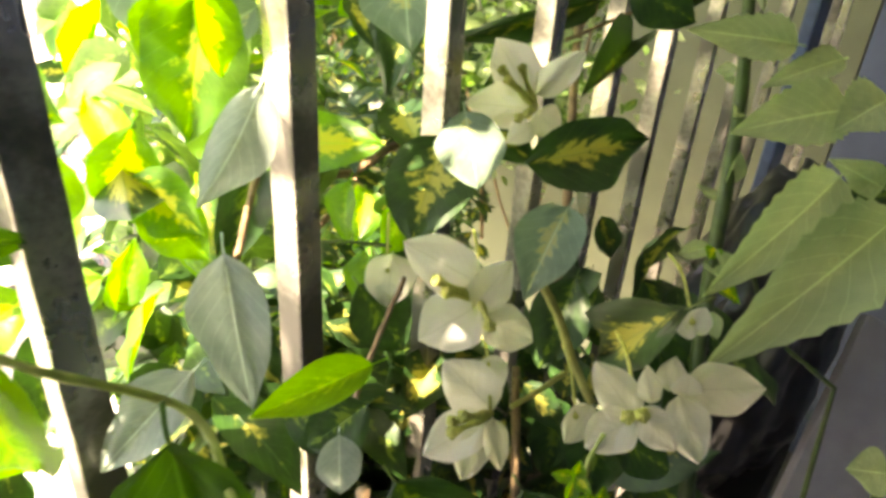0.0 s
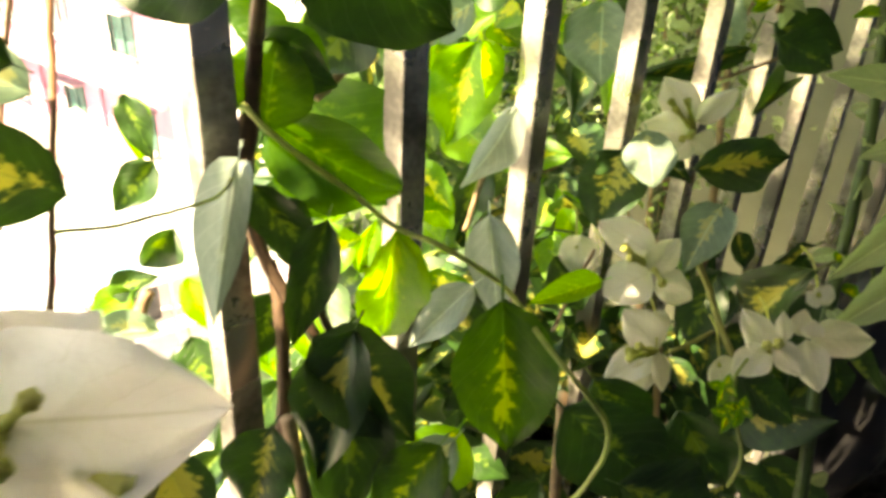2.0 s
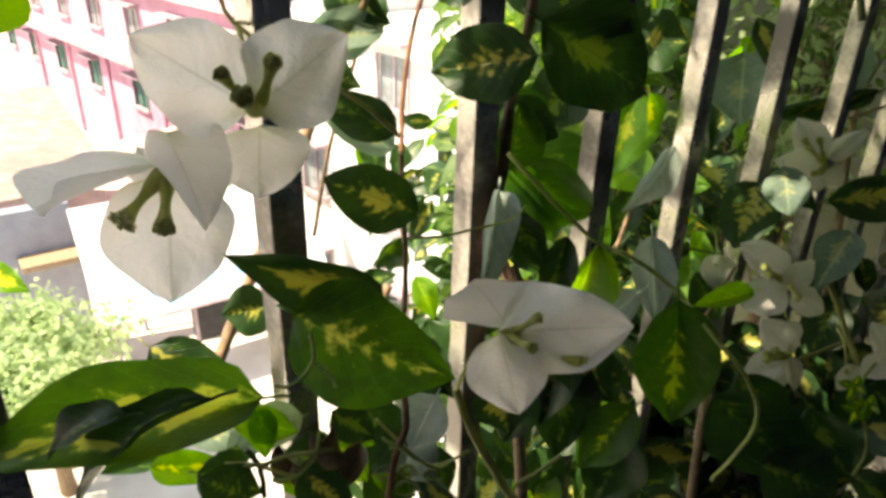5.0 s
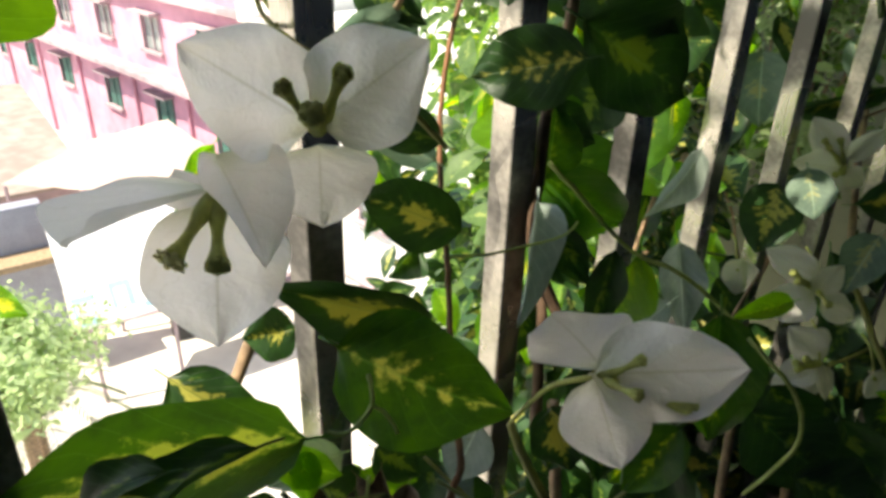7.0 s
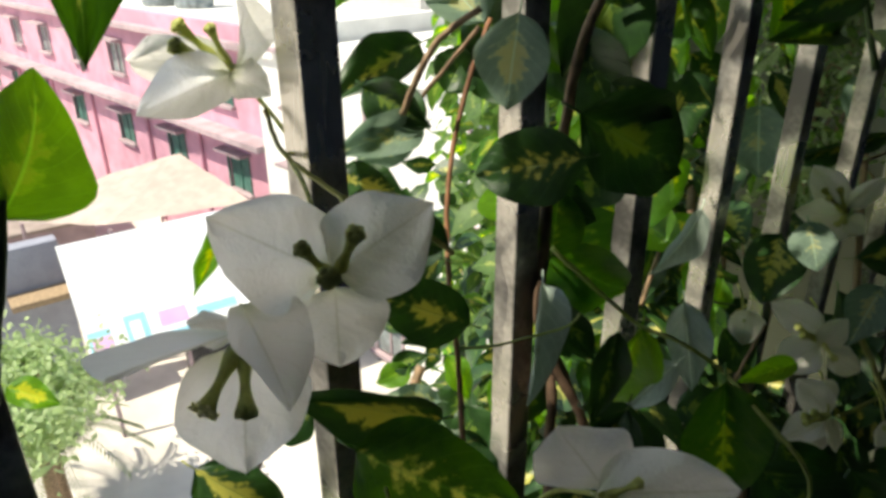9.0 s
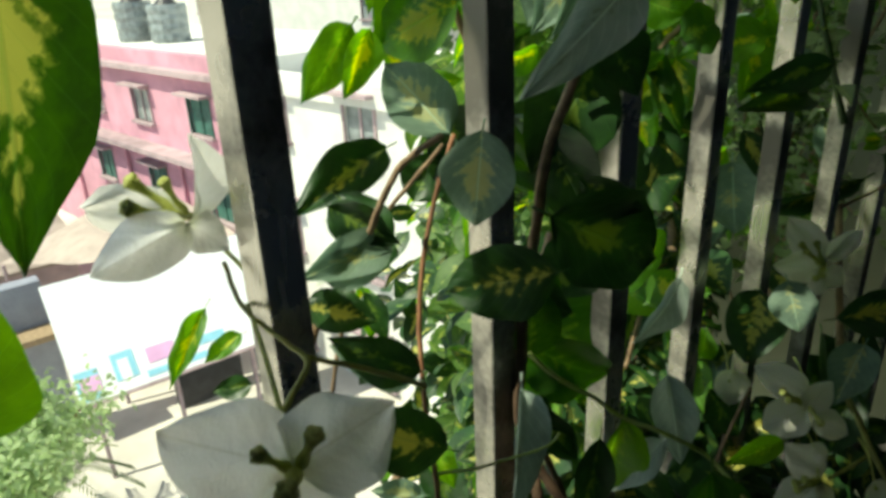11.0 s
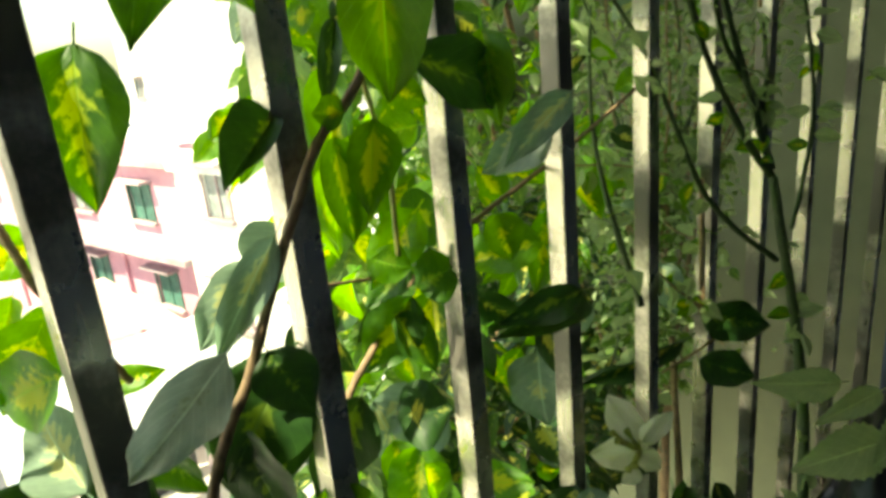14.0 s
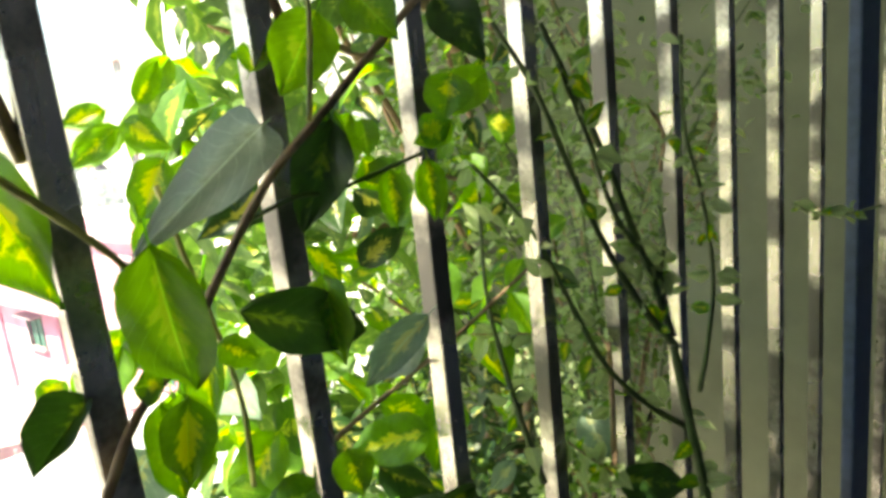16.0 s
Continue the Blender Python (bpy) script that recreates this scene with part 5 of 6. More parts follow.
leaf(plant, "w", "flat", (-0.1193, 0.1498, 1.2970), (-0.1193, 0.1176, 1.2609), (0.96, -0.27, 0.11), 0.025)
leaf(plant, "g", "flat", (-0.0182, 0.1899, 1.2509), (0.0159, 0.1922, 1.2016), (0.48, -0.85, 0.21), 0.036)
leaf(plant, "g", "flat", (0.0032, 0.2041, 1.1882), (-0.0092, 0.1831, 1.1599), (0.71, -0.58, 0.41), 0.034)
leaf(plant, "g", "flat", (-0.0208, 0.1264, 1.2440), (0.0034, 0.1424, 1.2246), (0.67, -0.71, 0.22), 0.026)
leaf(plant, "g", "flat", (-0.0453, 0.1945, 1.2505), (-0.0174, 0.1952, 1.2107), (0.35, -0.92, 0.17), 0.033)
leaf(plant, "g", "flat", (-0.0055, 0.1553, 1.1763), (0.0152, 0.1804, 1.1598), (0.67, -0.74, 0.07), 0.027)
leaf(plant, "v", "round", (0.0034, 0.0862, 1.0659), (0.0328, 0.1005, 1.0440), (0.63, -0.48, 0.61), 0.028)
leaf(plant, "h", "flat", (-0.0175, 0.1182, 1.0336), (-0.0008, 0.1205, 1.0119), (0.76, -0.18, 0.63), 0.020)
leaf(plant, "w", "flat", (-0.0711, 0.1213, 1.0525), (-0.0826, 0.1029, 1.0408), (0.72, -0.63, 0.28), 0.017)
leaf(plant, "g", "flat", (0.0054, 0.1532, 1.0760), (0.0101, 0.1408, 1.0489), (0.74, -0.54, 0.41), 0.021)
leaf(plant, "g", "flat", (-0.0796, 0.1130, 1.0520), (-0.0662, 0.1325, 1.0588), (0.64, -0.67, 0.38), 0.015)
leaf(plant, "w", "round", (-0.0553, 0.1923, 1.1345), (-0.0646, 0.1907, 1.1642), (0.7, -0.52, 0.48), 0.042)
leaf(plant, "g", "round", (-0.0044, 0.2186, 1.2832), (-0.0103, 0.1770, 1.2301), (0.81, -0.55, 0.21), 0.048)
leaf(plant, "g", "flat", (-0.0130, 0.2574, 1.2373), (-0.0180, 0.2245, 1.1889), (0.84, -0.5, 0.19), 0.036)
leaf(plant, "g", "round", (0.0357, 0.3290, 0.9917), (0.0201, 0.3060, 0.9723), (0.48, -0.72, 0.5), 0.028)
leaf(plant, "w", "flat", (-0.1566, 0.3200, 0.9560), (-0.1578, 0.3415, 0.9968), (0.94, -0.24, 0.23), 0.025)
leaf(plant, "w", "flat", (-0.2052, 0.3652, 1.0229), (-0.2418, 0.3697, 1.0651), (0.76, -0.16, 0.63), 0.031)
leaf(plant, "w", "flat", (0.0590, -0.0159, 1.1023), (0.0717, 0.0029, 1.0937), (0.66, -0.43, 0.61), 0.014)
leaf(plant, "w", "flat", (0.0626, -0.0069, 1.1042), (0.0701, -0.0099, 1.0863), (0.86, -0.26, 0.44), 0.011)
leaf(plant, "y", "flat", (0.0551, 0.0237, 1.0773), (0.0672, 0.0370, 1.0677), (0.65, -0.27, 0.71), 0.014)
leaf(plant, "g", "flat", (0.0352, 0.0111, 1.0544), (0.0536, 0.0329, 1.0436), (0.52, -0.17, 0.84), 0.023)
leaf(plant, "h", "flat", (0.0343, 0.0707, 1.0262), (0.0505, 0.0832, 1.0097), (0.71, -0.22, 0.67), 0.022)
leaf(plant, "g", "flat", (0.0373, 0.0465, 1.0196), (0.0525, 0.0683, 1.0084), (0.69, -0.45, 0.56), 0.022)
leaf(plant, "v", "flat", (0.0678, 0.1487, 1.0911), (0.0727, 0.1239, 1.0378), (0.39, -0.77, 0.5), 0.028)
leaf(plant, "g", "flat", (0.0950, 0.1692, 1.0313), (0.0916, 0.1526, 0.9839), (0.54, -0.67, 0.51), 0.033)
leaf(plant, "g", "round", (0.0825, 0.2667, 1.0019), (0.1284, 0.3032, 0.9539), (0.66, -0.72, 0.22), 0.056)
leaf(plant, "g", "round", (0.1118, 0.2839, 0.9607), (0.1483, 0.3301, 0.9358), (0.73, -0.56, 0.38), 0.049)
leaf(plant, "g", "flat", (0.0788, -0.0202, 1.0819), (0.0693, -0.0328, 1.0905), (0.55, -0.22, 0.81), 0.019)
leaf(plant, "g", "flat", (-0.1418, 0.1553, 1.1267), (-0.1227, 0.1591, 1.0945), (0.73, -0.39, 0.55), 0.017)
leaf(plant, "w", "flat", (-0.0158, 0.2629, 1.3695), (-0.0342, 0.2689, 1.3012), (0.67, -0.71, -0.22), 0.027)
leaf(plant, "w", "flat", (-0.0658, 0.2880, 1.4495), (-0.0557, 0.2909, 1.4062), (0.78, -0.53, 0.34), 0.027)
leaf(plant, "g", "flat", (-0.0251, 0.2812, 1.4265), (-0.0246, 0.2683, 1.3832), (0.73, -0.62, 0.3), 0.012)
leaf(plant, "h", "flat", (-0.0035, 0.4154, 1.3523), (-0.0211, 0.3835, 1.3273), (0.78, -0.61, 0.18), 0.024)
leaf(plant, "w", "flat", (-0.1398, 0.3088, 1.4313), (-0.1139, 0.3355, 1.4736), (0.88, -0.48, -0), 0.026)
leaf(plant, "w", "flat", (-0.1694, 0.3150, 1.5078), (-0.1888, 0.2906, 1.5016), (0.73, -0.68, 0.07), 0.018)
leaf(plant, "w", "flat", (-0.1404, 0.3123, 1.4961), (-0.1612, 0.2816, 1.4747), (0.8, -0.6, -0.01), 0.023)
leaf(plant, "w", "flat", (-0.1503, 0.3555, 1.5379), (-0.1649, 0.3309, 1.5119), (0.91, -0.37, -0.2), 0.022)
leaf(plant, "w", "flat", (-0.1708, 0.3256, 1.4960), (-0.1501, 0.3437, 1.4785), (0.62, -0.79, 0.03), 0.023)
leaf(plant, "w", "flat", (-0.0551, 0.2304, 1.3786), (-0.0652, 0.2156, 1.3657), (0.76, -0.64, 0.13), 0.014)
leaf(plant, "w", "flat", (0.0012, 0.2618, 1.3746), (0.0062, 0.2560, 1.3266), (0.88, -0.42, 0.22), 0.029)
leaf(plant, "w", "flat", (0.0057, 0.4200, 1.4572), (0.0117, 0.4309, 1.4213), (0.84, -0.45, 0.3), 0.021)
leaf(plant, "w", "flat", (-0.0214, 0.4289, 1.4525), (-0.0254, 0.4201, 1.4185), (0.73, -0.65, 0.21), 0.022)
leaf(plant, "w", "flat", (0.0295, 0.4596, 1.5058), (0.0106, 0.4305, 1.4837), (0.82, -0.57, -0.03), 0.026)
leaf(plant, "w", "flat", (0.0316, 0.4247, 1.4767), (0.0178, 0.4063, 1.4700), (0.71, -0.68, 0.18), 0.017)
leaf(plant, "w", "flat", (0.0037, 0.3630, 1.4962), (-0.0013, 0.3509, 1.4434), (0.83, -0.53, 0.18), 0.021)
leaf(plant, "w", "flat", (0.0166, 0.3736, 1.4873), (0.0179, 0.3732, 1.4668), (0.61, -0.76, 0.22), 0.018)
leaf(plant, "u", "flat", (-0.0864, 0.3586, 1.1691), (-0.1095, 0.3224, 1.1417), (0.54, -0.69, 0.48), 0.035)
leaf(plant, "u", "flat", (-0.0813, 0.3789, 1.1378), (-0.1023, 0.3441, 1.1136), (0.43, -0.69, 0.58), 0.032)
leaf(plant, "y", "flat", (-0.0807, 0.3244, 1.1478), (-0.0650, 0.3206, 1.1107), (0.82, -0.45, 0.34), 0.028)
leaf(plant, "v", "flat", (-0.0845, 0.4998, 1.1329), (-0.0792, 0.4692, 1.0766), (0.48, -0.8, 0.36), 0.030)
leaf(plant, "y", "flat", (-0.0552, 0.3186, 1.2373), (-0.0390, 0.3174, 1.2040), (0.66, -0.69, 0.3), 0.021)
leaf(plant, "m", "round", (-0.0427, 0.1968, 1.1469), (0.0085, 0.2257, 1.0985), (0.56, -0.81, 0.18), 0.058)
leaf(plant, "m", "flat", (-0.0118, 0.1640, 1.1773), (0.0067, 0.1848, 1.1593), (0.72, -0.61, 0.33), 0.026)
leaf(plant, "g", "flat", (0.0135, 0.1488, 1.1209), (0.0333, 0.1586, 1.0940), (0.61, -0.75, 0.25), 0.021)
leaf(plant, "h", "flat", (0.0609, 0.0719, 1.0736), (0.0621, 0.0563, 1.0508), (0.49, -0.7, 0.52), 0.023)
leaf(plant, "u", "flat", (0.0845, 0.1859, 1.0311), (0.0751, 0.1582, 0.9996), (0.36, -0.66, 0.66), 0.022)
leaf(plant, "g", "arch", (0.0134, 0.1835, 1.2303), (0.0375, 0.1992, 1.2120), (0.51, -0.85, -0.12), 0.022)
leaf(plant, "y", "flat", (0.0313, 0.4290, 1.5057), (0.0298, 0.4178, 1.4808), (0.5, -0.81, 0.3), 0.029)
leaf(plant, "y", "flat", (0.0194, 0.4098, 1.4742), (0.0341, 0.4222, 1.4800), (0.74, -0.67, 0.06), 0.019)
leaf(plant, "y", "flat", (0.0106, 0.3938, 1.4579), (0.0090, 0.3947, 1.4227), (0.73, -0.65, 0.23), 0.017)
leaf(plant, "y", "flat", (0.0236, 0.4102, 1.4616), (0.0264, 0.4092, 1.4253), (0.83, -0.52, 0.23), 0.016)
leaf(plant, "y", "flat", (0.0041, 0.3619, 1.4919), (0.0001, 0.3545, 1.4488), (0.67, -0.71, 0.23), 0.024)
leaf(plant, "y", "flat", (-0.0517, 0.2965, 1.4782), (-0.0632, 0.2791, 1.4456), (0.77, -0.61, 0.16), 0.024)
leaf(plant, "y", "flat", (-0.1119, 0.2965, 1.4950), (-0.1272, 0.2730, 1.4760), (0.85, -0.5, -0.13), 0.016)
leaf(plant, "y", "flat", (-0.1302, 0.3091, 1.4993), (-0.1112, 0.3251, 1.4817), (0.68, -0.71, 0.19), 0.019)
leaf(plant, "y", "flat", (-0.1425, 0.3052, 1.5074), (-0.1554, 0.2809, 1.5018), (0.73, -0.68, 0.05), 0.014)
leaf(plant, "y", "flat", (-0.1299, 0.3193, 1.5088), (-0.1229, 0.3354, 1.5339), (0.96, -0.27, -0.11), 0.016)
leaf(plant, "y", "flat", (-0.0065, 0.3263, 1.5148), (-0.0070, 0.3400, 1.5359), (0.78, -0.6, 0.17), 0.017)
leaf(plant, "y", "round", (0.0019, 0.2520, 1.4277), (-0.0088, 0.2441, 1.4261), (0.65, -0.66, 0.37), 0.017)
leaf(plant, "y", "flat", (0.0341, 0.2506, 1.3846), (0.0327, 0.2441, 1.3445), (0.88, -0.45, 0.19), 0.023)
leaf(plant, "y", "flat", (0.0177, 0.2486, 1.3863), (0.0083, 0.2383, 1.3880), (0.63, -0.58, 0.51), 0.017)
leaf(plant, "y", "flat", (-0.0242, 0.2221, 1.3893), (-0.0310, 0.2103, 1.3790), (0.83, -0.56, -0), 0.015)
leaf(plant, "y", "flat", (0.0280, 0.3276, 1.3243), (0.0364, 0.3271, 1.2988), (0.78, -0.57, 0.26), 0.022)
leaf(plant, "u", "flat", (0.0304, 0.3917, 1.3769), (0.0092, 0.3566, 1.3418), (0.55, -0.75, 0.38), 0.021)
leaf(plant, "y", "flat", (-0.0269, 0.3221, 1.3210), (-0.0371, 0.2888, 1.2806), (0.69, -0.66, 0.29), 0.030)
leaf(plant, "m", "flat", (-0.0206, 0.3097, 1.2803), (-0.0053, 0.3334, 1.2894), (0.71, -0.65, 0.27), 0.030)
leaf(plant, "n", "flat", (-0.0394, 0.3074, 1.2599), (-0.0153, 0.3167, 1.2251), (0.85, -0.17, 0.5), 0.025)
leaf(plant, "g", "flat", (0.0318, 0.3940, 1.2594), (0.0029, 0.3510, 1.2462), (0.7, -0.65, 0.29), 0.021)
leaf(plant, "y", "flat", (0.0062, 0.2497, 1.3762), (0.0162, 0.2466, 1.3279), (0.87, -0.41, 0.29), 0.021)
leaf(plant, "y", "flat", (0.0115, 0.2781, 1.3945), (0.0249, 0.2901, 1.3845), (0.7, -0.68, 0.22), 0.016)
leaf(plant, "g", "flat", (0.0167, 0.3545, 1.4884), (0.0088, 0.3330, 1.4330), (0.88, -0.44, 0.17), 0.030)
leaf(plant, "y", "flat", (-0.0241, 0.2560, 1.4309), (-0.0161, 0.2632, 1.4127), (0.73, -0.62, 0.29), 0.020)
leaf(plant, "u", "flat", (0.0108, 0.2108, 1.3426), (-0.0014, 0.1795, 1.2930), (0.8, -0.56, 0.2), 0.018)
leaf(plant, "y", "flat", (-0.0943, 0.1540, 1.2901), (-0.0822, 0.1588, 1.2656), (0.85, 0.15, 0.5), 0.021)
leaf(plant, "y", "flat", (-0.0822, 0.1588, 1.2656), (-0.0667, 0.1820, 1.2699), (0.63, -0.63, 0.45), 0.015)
leaf(shrub, "s", "serrate", (0.1955, 0.5533, 1.0594), (0.1582, 0.4165, 1.0309), (0.45, -0.40, 0.80), 0.042)
leaf(shrub, "s", "serrate", (0.1642, 0.5528, 1.0718), (0.1440, 0.4456, 1.0466), (0.53, -0.4, 0.75), 0.032)
leaf(shrub, "s", "serrate", (0.1532, 0.6003, 1.0956), (0.1158, 0.5317, 1.0927), (0.61, -0.46, 0.64), 0.036)
leaf(shrub, "s", "serrate", (0.1696, 0.6184, 1.1018), (0.1555, 0.5695, 1.0954), (0.41, -0.3, 0.86), 0.034)
leaf(shrub, "s", "serrate", (0.1379, 0.6361, 1.1152), (0.1138, 0.5771, 1.1077), (0.6, -0.41, 0.69), 0.019)
leaf(shrub, "s", "flat", (0.1940, 0.5485, 1.0542), (0.1880, 0.4897, 1.0299), (-0.08, -0.48, 0.87), 0.022)
leaf(shrub, "s", "flat", (0.1844, 0.5440, 1.0753), (0.1638, 0.5128, 1.0918), (0.85, -0.51, 0.09), 0.017)
leaf(shrub, "g", "flat", (0.1882, 0.6232, 1.0448), (0.1641, 0.5976, 1.0516), (0.52, -0.74, 0.44), 0.031)
leaf(shrub, "s", "serrate", (0.1135, 0.6210, 1.1215), (0.0705, 0.5647, 1.1302), (0.76, -0.58, 0.28), 0.026)
leaf(shrub, "s", "flat", (0.2317, 0.4679, 0.9711), (0.2159, 0.4559, 0.9734), (0.39, -0.49, 0.78), 0.022)
# white flowers of the climber
bloom = flower((0.0843, -0.0061, 1.2155), [(0.0873, -0.0154, 1.2265), (0.0932, -0.0046, 1.2294), (0.0986, -0.0150, 1.2236)], (0.0182, 0.0141, 1.2282))
bract(bloom, "wide", (0.0844, -0.0077, 1.2170), (0.0768, -0.0331, 1.2359), (0.97, -0.19, 0.17), 0.028)
bract(bloom, "wide", (0.0861, -0.0065, 1.2178), (0.1042, 0.0101, 1.2369), (0.64, -0.77, 0.09), 0.027)
bract(bloom, "wide", (0.0812, -0.0046, 1.2103), (0.0940, -0.0117, 1.1959), (0.55, -0.31, 0.78), 0.027)
bloom = flower((0.0771, -0.0291, 1.2034), [(0.0912, -0.0355, 1.1925), (0.0881, -0.0438, 1.1948)], (0.0547, -0.0069, 1.2017), 1)
bract(bloom, "wide", (0.0736, -0.0281, 1.1992), (0.0804, -0.0345, 1.1648), (0.89, -0.34, 0.3), 0.034)
bract(bloom, "fold", (0.0723, -0.0284, 1.2020), (0.0439, -0.0611, 1.1848), (0.47, -0.74, 0.48), 0.008)
bract(bloom, "fold", (0.0750, -0.0272, 1.2105), (0.0987, -0.0269, 1.1944), (0.47, 0.04, 0.88), 0.020)
bract(bloom, "wide", (0.0687, -0.0272, 1.1985), (0.0480, -0.0342, 1.1956), (0.19, -0.84, 0.5), 0.010)
bloom = flower((0.1423, 0.0343, 1.1632), [(0.1604, 0.0452, 1.1598), (0.1492, 0.0381, 1.1700), (0.1532, 0.0329, 1.1655)], (0.0900, 0.0595, 1.1005))
bract(bloom, "wide", (0.1412, 0.0329, 1.1637), (0.1665, 0.0556, 1.1706), (0.44, -0.76, 0.47), 0.024)
bract(bloom, "wide", (0.1415, 0.0327, 1.1630), (0.1554, 0.0288, 1.1473), (0.44, -0.49, 0.75), 0.022)
bract(bloom, "wide", (0.1418, 0.0352, 1.1640), (0.1190, 0.0420, 1.1665), (0.25, -0.15, 0.95), 0.030)
bloom = flower((-0.0063, 0.0089, 1.2536), [(-0.0109, -0.0047, 1.2672), (-0.0047, 0.0032, 1.2663), (0.0006, -0.0101, 1.2628)], (0.0067, 0.0389, 1.1922))
bract(bloom, "wide", (-0.0041, 0.0078, 1.2544), (-0.0406, -0.0156, 1.2545), (0.5, -0.77, 0.4), 0.019)
bract(bloom, "fold", (-0.0031, 0.0073, 1.2520), (-0.0022, -0.0243, 1.2440), (0.92, -0.13, 0.37), 0.019)
bract(bloom, "fold", (-0.0028, 0.0091, 1.2536), (-0.0098, 0.0177, 1.2786), (0.92, 0.37, 0.1), 0.013)
bract(bloom, "wide", (-0.0028, 0.0078, 1.2520), (0.0155, 0.0120, 1.2474), (0.33, -0.64, 0.7), 0.014)
bloom = flower((0.0122, 0.4926, 1.0868), [(0.0006, 0.4724, 1.1078), (0.0089, 0.4790, 1.1092), (0.0060, 0.4704, 1.1041), (0.0177, 0.4657, 1.0871), (0.0206, 0.4693, 1.0891)])
bract(bloom, "wide", (0.0079, 0.4977, 1.0881), (-0.0282, 0.5093, 1.1143), (0.23, -0.83, 0.5), 0.029)
bract(bloom, "wide", (0.0105, 0.4956, 1.0923), (0.0284, 0.5125, 1.1170), (0.44, -0.87, 0.23), 0.018)
bract(bloom, "wide", (0.0107, 0.4905, 1.0852), (-0.0143, 0.4619, 1.0888), (0.75, -0.61, 0.26), 0.026)
bract(bloom, "wide", (0.0206, 0.4770, 1.0811), (0.0121, 0.4648, 1.0721), (0.57, -0.71, 0.42), 0.013)
bract(bloom, "wide", (0.0115, 0.4960, 1.0826), (0.0272, 0.4963, 1.0731), (0.42, -0.85, 0.31), 0.020)
bloom = flower((0.0614, 0.3718, 1.0390), [(0.0528, 0.3517, 1.0530), (0.0561, 0.3545, 1.0472), (0.0768, 0.3566, 1.0393)])
bract(bloom, "wide", (0.0607, 0.3710, 1.0461), (0.0279, 0.3596, 1.0586), (0.51, -0.71, 0.49), 0.024)
bract(bloom, "wide", (0.0629, 0.3656, 1.0369), (0.0719, 0.3779, 1.0587), (0.44, -0.74, 0.52), 0.018)
bract(bloom, "wide", (0.0603, 0.3744, 1.0329), (0.0411, 0.3567, 1.0139), (0.44, -0.71, 0.54), 0.029)
bract(bloom, "wide", (0.0694, 0.3631, 1.0367), (0.0884, 0.3749, 1.0267), (0.52, -0.68, 0.52), 0.020)
bloom = flower((0.0839, 0.3538, 0.9983), [(0.0794, 0.3320, 1.0004), (0.0810, 0.3368, 1.0069), (0.0760, 0.3366, 1.0010)])
bract(bloom, "wide", (0.0824, 0.3581, 0.9961), (0.0599, 0.3510, 1.0158), (0.55, -0.64, 0.54), 0.025)
bract(bloom, "wide", (0.0832, 0.3524, 0.9967), (0.0664, 0.3310, 0.9795), (0.34, -0.7, 0.63), 0.021)
bract(bloom, "wide", (0.0870, 0.3505, 1.0003), (0.0964, 0.3460, 0.9788), (0.48, -0.74, 0.47), 0.011)
bract(bloom, "wide", (0.0828, 0.3495, 0.9922), (0.0827, 0.3374, 0.9706), (0.38, -0.77, 0.51), 0.015)
bract(bloom, "wide", (0.0682, 0.3665, 1.0109), (0.0801, 0.3687, 1.0000), (0.54, -0.67, 0.51), 0.018)
bloom = flower((0.1399, 0.3656, 1.0234), [(0.1466, 0.3478, 1.0394), (0.1419, 0.3478, 1.0357)])
bract(bloom, "wide", (0.1399, 0.3647, 1.0220), (0.1218, 0.3606, 1.0424), (0.46, -0.78, 0.42), 0.017)
bract(bloom, "wide", (0.1408, 0.3609, 1.0257), (0.1285, 0.3491, 1.0111), (0.25, -0.69, 0.68), 0.018)
bract(bloom, "wide", (0.1428, 0.3563, 1.0347), (0.1581, 0.3605, 1.0198), (0.48, -0.77, 0.42), 0.014)
bract(bloom, "wide", (0.1502, 0.3863, 1.0279), (0.1761, 0.4031, 1.0321), (0.43, -0.63, 0.64), 0.021)
bract(bloom, "wide", (0.1502, 0.3804, 1.0294), (0.1652, 0.3761, 1.0058), (0.32, -0.87, 0.38), 0.017)
bract(bloom, "wide", (0.1447, 0.3627, 1.0341), (0.1406, 0.3612, 1.0500), (0.28, -0.86, 0.42), 0.009)
bract(bloom, "wide", (0.1539, 0.3736, 1.0355), (0.1533, 0.3706, 1.0471), (0.19, -0.86, 0.47), 0.011)
bract(bloom, "wide", (0.1469, 0.3761, 1.0326), (0.1463, 0.3758, 1.0481), (0.19, -0.85, 0.49), 0.012)
bloom = flower((0.1386, 0.4247, 1.0346), [])
bract(bloom, "wide", (0.1402, 0.4233, 1.0300), (0.1418, 0.4290, 1.0414), (0.18, -0.8, 0.58), 0.012)
bract(bloom, "wide", (0.1390, 0.4244, 1.0335), (0.1348, 0.4206, 1.0290), (0.31, -0.69, 0.65), 0.011)
bloom = flower((0.1056, 0.3975, 0.9790), [])
bract(bloom, "wide", (0.1103, 0.4037, 0.9845), (0.1051, 0.3917, 0.9658), (0.24, -0.77, 0.59), 0.015)
bloom = flower((0.0011, 0.3810, 1.0236), [])
bract(bloom, "wide", (0.0008, 0.3853, 1.0314), (0.0068, 0.3749, 1.0071), (0.57, -0.68, 0.47), 0.026)
